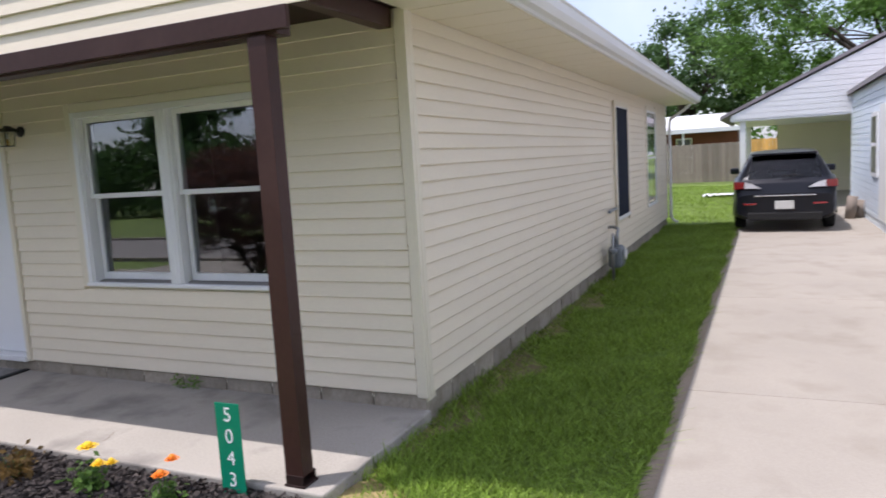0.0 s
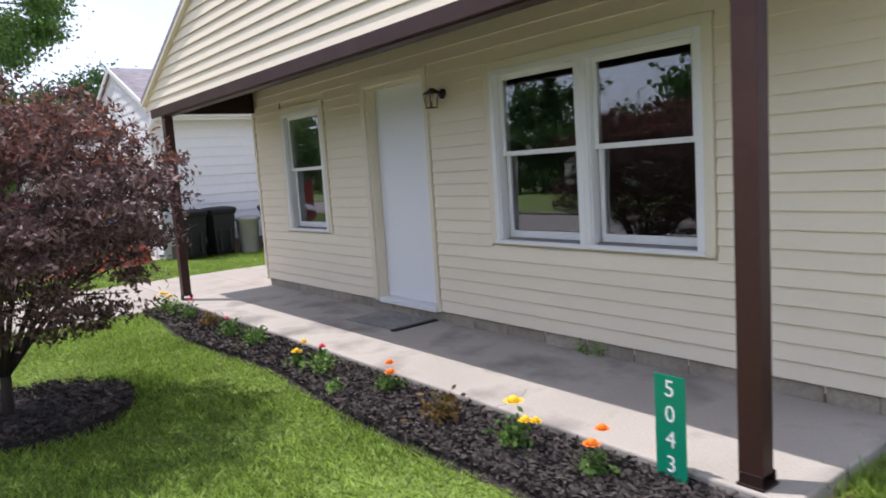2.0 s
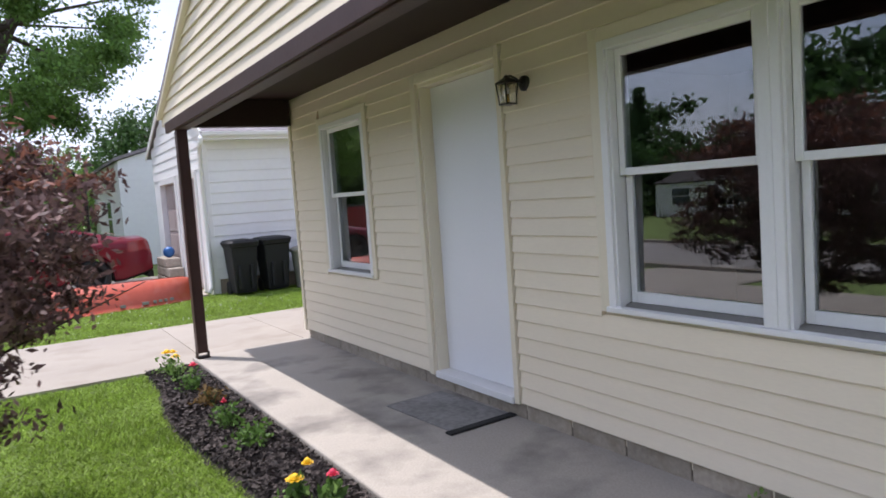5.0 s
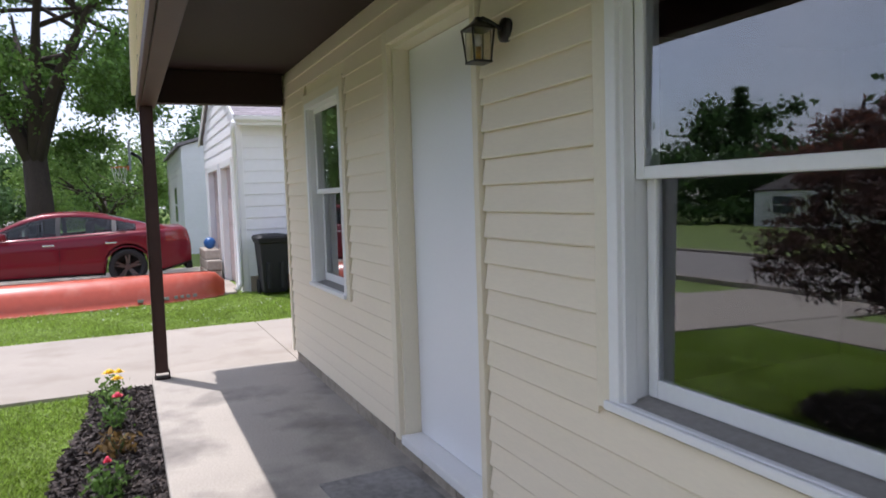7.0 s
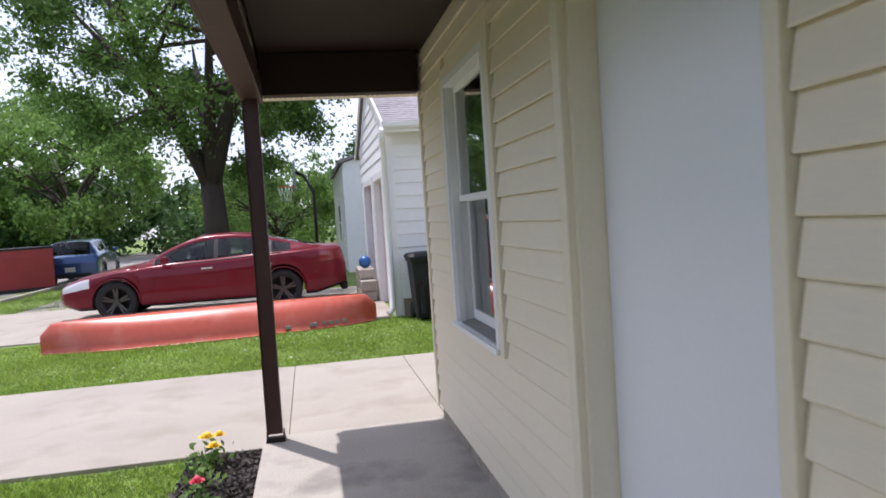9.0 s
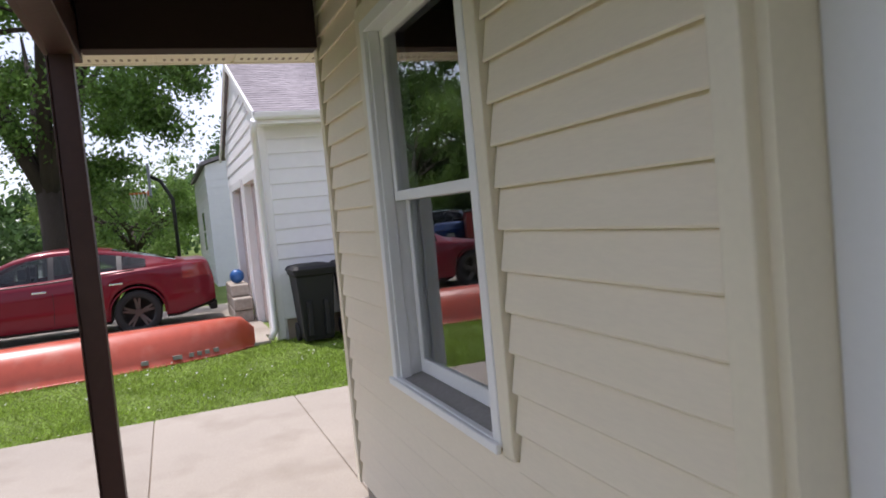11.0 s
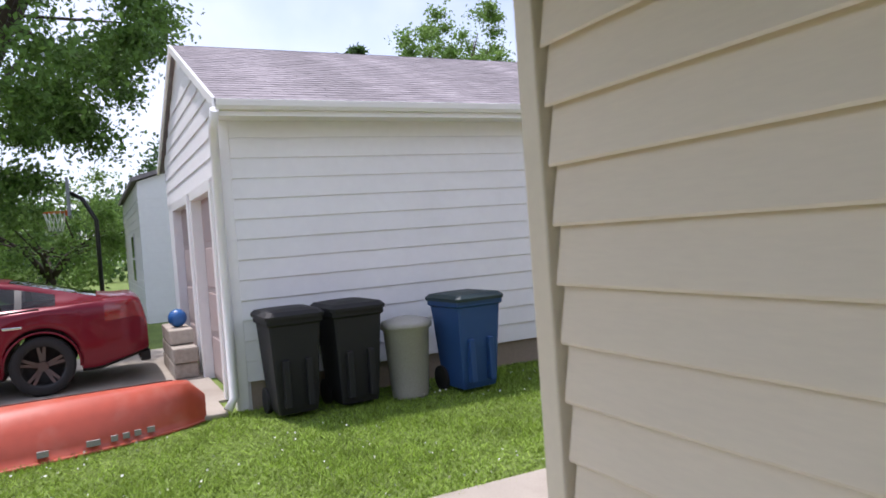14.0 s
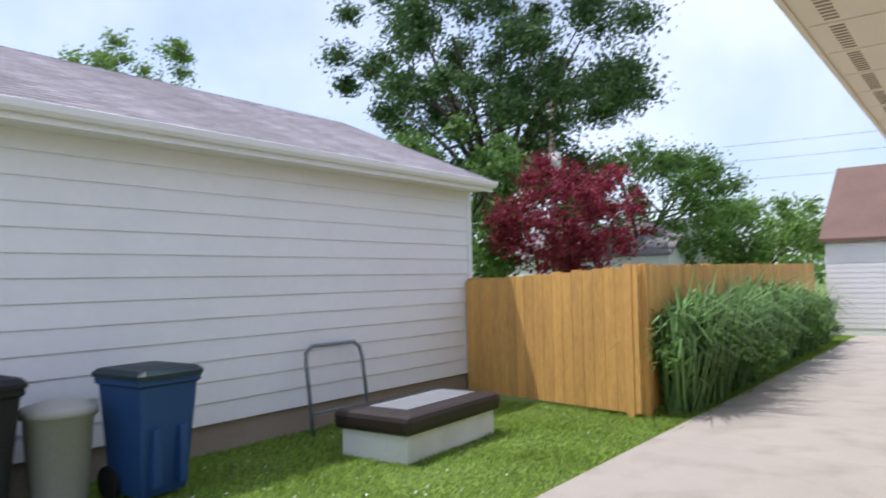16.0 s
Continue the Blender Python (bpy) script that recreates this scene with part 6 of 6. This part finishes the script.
# ================= neighbours and clutter to the west =================
def simple_house(name, label, x0, x1, y0, y1, eave, ridge_axis, rise, wall_mat, roof_mat, openings=(), lap=0.2):
    """A house > wall, roof, windows, with courses of siding as real steps. openings: (side, a, b, z0, z1, kind)."""
    t = thing(name, label, "house")
    bm = B()
    box(bm, x0, x1, y0, y1, -0.1, eave)
    if ridge_axis == "x":
        c = (y0 + y1) / 2
        poly(bm, [(x0, y0, eave), (x0, y1, eave), (x0, c, eave + rise)], (x1 - x0, 0, 0))
    else:
        c = (x0 + x1) / 2
        poly(bm, [(x0, y0, eave), (x1, y0, eave), (c, y0, eave + rise)], (0, y1 - y0, 0))
    part("wall", bm, wall_mat, t)
    bm = B()
    nl = int(eave / lap)
    for k in range(nl):
        z = 0.15 + k * lap
        if z + lap > eave:
            break
        for a in ((x0 - 0.012, x1 + 0.012, y0 - 0.014, y0), (x0 - 0.012, x1 + 0.012, y1, y1 + 0.014), (x0 - 0.014, x0, y0, y1), (x1, x1 + 0.014, y0, y1)):
            box(bm, *a, z + 0.02, z + lap)
    if lap < 0.5:
        part("siding", bm, wall_mat, t)
    else:
        bm.free()
    o = 0.12
    bm = B()
    if ridge_axis == "x":
        c, s = (y0 + y1) / 2, rise / ((y1 - y0) / 2)
        for ye in (y0, y1):
            sg_ = -1 if ye == y0 else 1
            poly(bm, [(x0 - o, ye + sg_ * o, eave - o * s + 0.03), (x1 + o, ye + sg_ * o, eave - o * s + 0.03), (x1 + o, c, eave + rise + 0.03), (x0 - o, c, eave + rise + 0.03)], (0, 0, 0.09))
    else:
        c, s = (x0 + x1) / 2, rise / ((x1 - x0) / 2)
        for xe in (x0, x1):
            sg_ = -1 if xe == x0 else 1
            poly(bm, [(xe + sg_ * o, y0 - o, eave - o * s + 0.03), (xe + sg_ * o, y1 + o, eave - o * s + 0.03), (c, y1 + o, eave + rise + 0.03), (c, y0 - o, eave + rise + 0.03)], (0, 0, 0.09))
    part("roof", bm, roof_mat, t)
    for side, a, b, z0, z1, kind in openings:
        def face(p, q, d0, d1, za, zb):
            if side == "s":
                return (p, q, y0 - d1, y0 - d0, za, zb)
            if side == "n":
                return (p, q, y1 + d0, y1 + d1, za, zb)
            if side == "e":
                return (x1 + d0, x1 + d1, p, q, za, zb)
            return (x0 - d1, x0 - d0, p, q, za, zb)
        w = part("window" if kind == "window" else "door", bx(*face(a - 0.08, b + 0.08, 0.0, 0.045, z0 - 0.08, z1 + 0.08), 0.006), "white_vinyl", t)
        part("pane" if kind == "window" else "panel", bx(*face(a, b, 0.03, 0.05, z0, z1)), "house_glass" if kind == "window" else kind, w)
        if kind == "window":
            part("rail", bx(*face(a, b, 0.045, 0.062, (z0 + z1) / 2 - 0.03, (z0 + z1) / 2 + 0.03)), "white_vinyl", w)
    return t


simple_house("neighbour_house", "white-sided house with a grey roof beyond the garage", -31.0, -23.2, 0.3, 10.0, 3.15, "x", 1.5, "white_siding", "shingle", (("s", -26.5, -25.5, 0.9, 2.0, "window"), ("e", 2.0, 3.0, 0.9, 2.0, "window")))
simple_house("street_house", "white house across the street with a dark roof", -36.0, -23.0, -44.0, -37.0, 2.35, "x", 1.1, "white_siding", "dark_shingle",
             (("n", -34.5, -33.0, 0.9, 2.0, "window"), ("n", -31.6, -30.7, 0.1, 2.1, "brown"), ("n", -29.5, -28.0, 0.9, 2.0, "window"), ("n", -26.0, -24.6, 0.9, 2.0, "window")))
simple_house("street_house", "pale house across the street under trees", -10.0, 3.0, -44.0, -37.0, 2.35, "x", 1.1, "white_siding", "dark_shingle",
             (("n", -8.5, -7.0, 0.9, 2.1, "window"), ("n", -4.6, -3.7, 0.1, 2.1, "brown"), ("n", -1.5, 0.5, 0.9, 2.1, "window")))
simple_house("rear_house", "grey-roofed white house behind the fence", -25.0, -17.5, 27.5, 33.0, 2.35, "x", 1.5, "white_siding", "shingle", (("s", -22, -20.8, 1.0, 2.0, "window"),))
simple_house("rear_garage", "white-sided garage with a brown shingle roof at the drive's end", -10.55, -5.6, 19.0, 25.0, 2.28, "x", 2.0, "white_siding", "brown_shingle", (("s", -9.0, -6.6, 0.05, 2.0, "white_vinyl"),), lap=0.12)
simple_house("brick_house", "red brick house with a pale porch roof behind the fence", -12.0, 0.5, 38.0, 46.0, 2.4, "x", 0.9, "brick", "brown_shingle", (("s", -2.6, -1.9, 0.3, 2.1, "window"),), lap=1.0)
aw = thing("porch_awning", "white ribbed metal awning on thin posts", "awning", (0, 0, 0))
bm = B()
poly(bm, [(-8.0, 38.0, 3.35), (0.9, 38.0, 3.35), (0.9, 35.6, 2.55), (-8.0, 35.6, 2.55)], (0, 0, 0.06))
part("sheet", bm, "tarp", aw)
part("edge", bx(-8.0, 0.9, 35.56, 35.6, 2.40, 2.62), "tarp", aw)
for k in range(4):
    part("post", bx(-7.8 + k * 2.85, -7.72 + k * 2.85, 35.64, 35.72, -0.1, 2.6), "white_vinyl", aw)

# basketball hoop
bh = thing("basketball_hoop", "basketball hoop on a dark pole seen edge-on", "basketball hoop", (-24.3, -0.55, 0))
bm = B()
tube(bm, [(0, 0, 0), (0, 0, 2.4), (0, -0.25, 2.9), (0, -0.5, 3.05)], 0.05, 8)
part("pole", bm, "black_metal", bh)
bm = B()
box(bm, -0.55, 0.55, -0.56, -0.50, 2.5, 3.35, 0.01)
part("backboard", bm, "grey_paint", bh)
bm = B()
tube(bm, [(0.23 * math.cos(a), -0.82 + 0.23 * math.sin(a), 2.62) for a in [2 * math.pi * i / 20 for i in range(21)]], 0.012, 6)
box(bm, -0.1, 0.1, -0.62, -0.56, 2.54, 2.66)
part("rim", bm, "orange_rim", bh, "orange rim")
bm = B()
for i in range(12):
    a = 2 * math.pi * i / 12
    for d in (-1, 1):
        tube(bm, [(0.23 * math.cos(a), -0.82 + 0.23 * math.sin(a), 2.62), (0.14 * math.cos(a + d * 0.5), -0.82 + 0.14 * math.sin(a + d * 0.5), 2.2)], 0.006, 4)
part("net", bm, "net", bh, "white net")

# stacked stones behind the car
stw = thing("stone_stack", "low stack of pale stone blocks by the garage door", "stone stack", (-16.0, 0.20, 0))
for r_ in range(3):
    for k in range(4 - (r_ == 2)):
        part("stone", bx(-0.6 + 0.05 * r_ + 0.36 * k, -0.27 + 0.05 * r_ + 0.36 * k, -0.15, 0.13, 0.025 + 0.19 * r_, 0.205 + 0.19 * r_, 0.02), "stone", stw)
bl = thing("ball", "blue play ball on the stones", "ball", (-15.8, 0.19, 0.587))
bm = B()
bmesh.ops.create_uvsphere(bm, u_segments=16, v_segments=10, radius=0.115)
for v in bm.verts:
    v.co.z += 0.115
for f in bm.faces:
    f.smooth = True
part("shell", bm, "ball", bl)

# ================= new fence, reeds and poles to the north =================
board = mesh_of("board", bx(-0.0705, 0.0705, -0.009, 0.009, 0.03, 1.0, 0.002), "cedar")


def board_fence(name, label, p, q, h0, h1, data, mat, pitch=0.142):
    t = thing(name, label, "fence", kind="structure")
    d = Vector((q[0] - p[0], q[1] - p[1], 0))
    n = int(d.length / pitch)
    ang = math.degrees(math.atan2(d.y, d.x))
    for k in range(n):
        f = (k + 0.5) / n
        ob = new("board", data)
        h = h0 + (h1 - h0) * f + 0.012 * math.sin(k * 2.7)
        ob.matrix_basis = pose(p[0] + d.x * f, p[1] + d.y * f, 0.0, 0, 0, ang + 0.7 * math.sin(k * 1.9)) @ Matrix.Diagonal((1, 1, h, 1))
        ob.parent = t
    nv = Vector((-d.y, d.x, 0)).normalized()
    for z in (0.35, 0.95, 1.45):
        bm = B()
        a, b = Vector((p[0], p[1], z)) + nv * 0.03, Vector((q[0], q[1], z)) + nv * 0.03
        poly(bm, [a, b, b + nv * 0.04, a + nv * 0.04], (0, 0, 0.09))
        part("rail", bm, mat, t)
    m = max(2, int(d.length / 2.4) + 1)
    for k in range(m):
        c = Vector((p[0], p[1], 0)).lerp(Vector((q[0], q[1], 0)), k / (m - 1)) + nv * 0.12
        part("post", bx(c.x - 0.045, c.x + 0.045, c.y - 0.045, c.y + 0.045, -0.2, h0 + (h1 - h0) * k / (m - 1) + 0.02), mat, t)
    return t


board_fence("fence_cedar", "new golden cedar board fence beside the garage", (GX + 0.03, 7.40), (-10.40, 6.95), 1.50, 1.64, board, "cedar")
board_fence("fence_cedar_long", "new golden cedar fence running behind the reeds", (-10.40, 6.99), (-10.80, 18.8), 1.64, 1.72, board, "cedar")
grey_board = mesh_of("board", bx(-0.068, 0.068, -0.009, 0.009, 0.03, 1.0, 0.003), "old_wood")
board_fence("fence_grey", "weathered grey board fence across the back lawn", (-8.0, 31.5), (1.25, 30.2), 1.78, 1.78, grey_board, "old_wood")
board_fence("fence_red", "short reddish board fence panel", (1.3, 30.2), (2.6, 29.8), 1.85, 1.85, board, "cedar")

for q, (yy, hh, rr_, sd) in enumerate(((7.75, 1.15, 0.42, 1), (8.5, 1.25, 0.45, 2), (9.4, 1.15, 0.45, 3), (10.3, 1.2, 0.45, 4), (11.3, 1.3, 0.5, 5), (12.4, 1.25, 0.5, 6), (13.6, 1.2, 0.5, 7), (15.0, 1.1, 0.5, 8), (16.4, 1.0, 0.5, 9))):
    g = np.random.default_rng(300 + sd)
    t = thing("reed_clump", "tall arching green reeds in front of the fence", "tall grass", (-10.17 - 0.03 * q, yy - 0.1, 0), group="reeds along the fence")
    n = 620
    a = g.uniform(0, 6.283, n)
    r0 = rr_ * 0.75 * np.sqrt(g.uniform(0, 1, n))
    base = np.stack([r0 * np.cos(a) * 0.7, r0 * np.sin(a), np.zeros(n)], 1)
    H = 1.22 * hh * g.uniform(0.35, 1.12, n)
    out = g.uniform(0.12, 0.7, n) * H
    b2 = g.uniform(0, 6.283, n)
    dirv = np.stack([np.cos(b2), np.sin(b2), np.zeros(n)], 1)
    side = np.stack([-np.sin(b2), np.cos(b2), np.zeros(n)], 1) * 0.014
    mid = base + dirv * out[:, None] * 0.35 + np.stack([np.zeros(n), np.zeros(n), H * 0.75], 1)
    tipv = base + dirv * out[:, None] + np.stack([np.zeros(n), np.zeros(n), H * g.uniform(0.45, 1.0, n)], 1)
    v1 = np.stack([base - side, base + side, mid + side, mid - side], 1).reshape(-1, 3)
    v2 = np.stack([mid - side, mid + side, tipv + side * 0.15, tipv - side * 0.15], 1).reshape(-1, 3)
    part("reed_tuft", quads_mesh("reed_tuft", np.concatenate([v1, v2]), "reed"), "reed", t)
    cc = [(g.normal() * 0.22, g.normal() * 0.35, g.uniform(0.25, 0.95) * hh) for _ in range(14)]
    part("foliage", quads_mesh("foliage", leaf_quads(g, clump_points(g, cc, 0.24, 1500), 0.10, 0.3, 0.35), "leaf_light" if q % 2 else "leaf"), "leaf", t, "broad weed leaves among the reeds")

up = thing("utility_pole", "wooden utility pole with a pale transformer can", "utility pole", (-19.6, 22.0, 0))
bm = B()
tube(bm, [(0, 0, -0.3), (0, 0, 8.2)], [0.15, 0.11], 10)
part("pole", bm, "old_wood", up)
bm = B()
tube(bm, [(0.22, -0.2, 5.0), (0.22, -0.2, 5.9)], 0.2, 14)
part("transformer", bm, "white_vinyl", up, "pale grey transformer can")
part("crossarm", bx(-0.9, 0.9, -0.06, 0.06, 7.6, 7.74), "old_wood", up)
for q, (z, dz) in enumerate(((5.0, 0.1), (4.6, -0.1), (5.6, 0.0))):
    w = thing("power_line", "dark overhead power line", "power line")
    bm = B()
    pts = []
    for k in range(25):
        f = k / 24
        pts.append((-19.6 + 34 * f, 22.0 + 6.0 * f, z + dz - 1.2 * 4 * f * (1 - f) * 0.35 + 1.2 * f))
    tube(bm, pts, 0.006, 4)
    part("wire", bm, "rubber", w)

# ================= neighbour to the east =================
eh = simple_house("blue_house", "pale blue-sided house beside the east drive", 3.74, 12.0, -1.0, 15.4, 2.65, "y", 1.9, "blue_siding", "shingle",
                  (("w", 10.9, 11.5, 1.0, 2.0, "window"), ("w", 9.4, 10.4, 0.3, 2.1, "white_vinyl"), ("w", 3.0, 4.2, 0.9, 2.0, "window")), lap=0.12)
cp = thing("carport", "white carport with a sided gable over the drive", "carport", (0, 0, 0))
c0, c1, cf, cbk = 1.28, 6.8, 15.2, 22.0
cr = (c0 + c1) / 2 + 0.6
bm = B()
poly(bm, [(c0 - 0.15, cf, 2.20), (c1, cf, 2.20), (c1, cf, 2.5), (cr, cf, 3.95), (c0 - 0.15, cf, 2.34)], (0, 0.1, 0))
gbl = part("gable", bm, "white_siding", cp, "white sided gable")
bm = B()
k = 0
while 2.24 + k * 0.125 < 3.85:
    z = 2.24 + k * 0.125
    xl = c0 - 0.15 + max(0, (z + 0.12 - 2.34)) / (3.95 - 2.34) * (cr - c0 + 0.15)
    xr = min(c1, cr + (3.95 - z - 0.12) / (3.95 - 2.5) * (c1 - cr))
    if xr - xl < 0.1:
        break
    ob = part("board", bx(xl, xr, cf - 0.016, cf - 0.001, z + 0.012, z + 0.125), "white_siding", gbl)
    k += 1
bm.free()
bm = B()
poly(bm, [(c0 - 0.4, cf - 0.04, 2.26), (cr, cf - 0.04, 4.02), (cr, cbk, 4.02), (c0 - 0.4, cbk, 2.26)], (0, 0, 0.08))
poly(bm, [(c1 + 0.4, cf - 0.04, 2.42), (cr, cf - 0.04, 4.02), (cr, cbk, 4.02), (c1 + 0.4, cbk, 2.42)], (0, 0, 0.08))
part("roof", bm, "shingle", cp)
part("ceiling", bx(c0 - 0.1, c1, cf + 0.1, cbk, 2.2, 2.24), "white_siding", cp)
for x, y in ((c0 + 0.12, cf + 0.12), (c0 + 0.12, cbk - 0.2)):
    part("post", bx(x - 0.07, x + 0.07, y - 0.07, y + 0.07, -0.1, 2.2, 0.008), "white_vinyl", cp)
bw = part("back_wall", bx(2.25, c1, cbk, cbk + 0.15, -0.1, 2.2), "trim_cream", cp, "cream rear wall")
for k in range(5):
    part("door_section", bx(2.75, 5.0, cbk - 0.03, cbk - 0.001, 0.03 + k * 0.41, 0.43 + k * 0.41, 0.006), "trim_cream", bw, "cream garage door section")
slabs("carport_floor", 1.42, 6.8, [15.2, 18.6, 22.0], 0.028, "shaded concrete carport floor", category="floor")

tp = thing("white_sheet", "crumpled white plastic sheet on the back lawn", "plastic sheet", (0.6, 20.5, 0))
bm = B()
loft(bm, [[(-0.55 + 0.11 * i, 0.2 * j + 0.06 * math.sin(i * 2.1 + j), 0.03 + 0.08 * abs(math.sin(i * 1.7 + j * 2.3))) for i in range(11)] for j in range(5)], cap=False)
part("sheet", bm, "tarp", tp)
lg = thing("firewood", "two short upright logs by the blue wall", "firewood", (3.46, 12.6, 0.03))
for q, (dx, dy, h) in enumerate(((0, 0, 0.45), (0.18, 0.2, 0.35))):
    bm = B()
    tube(bm, [(dx, dy, 0), (dx + 0.05, dy, h)], 0.1, 10)
    part("log", bm, "old_wood", lg)
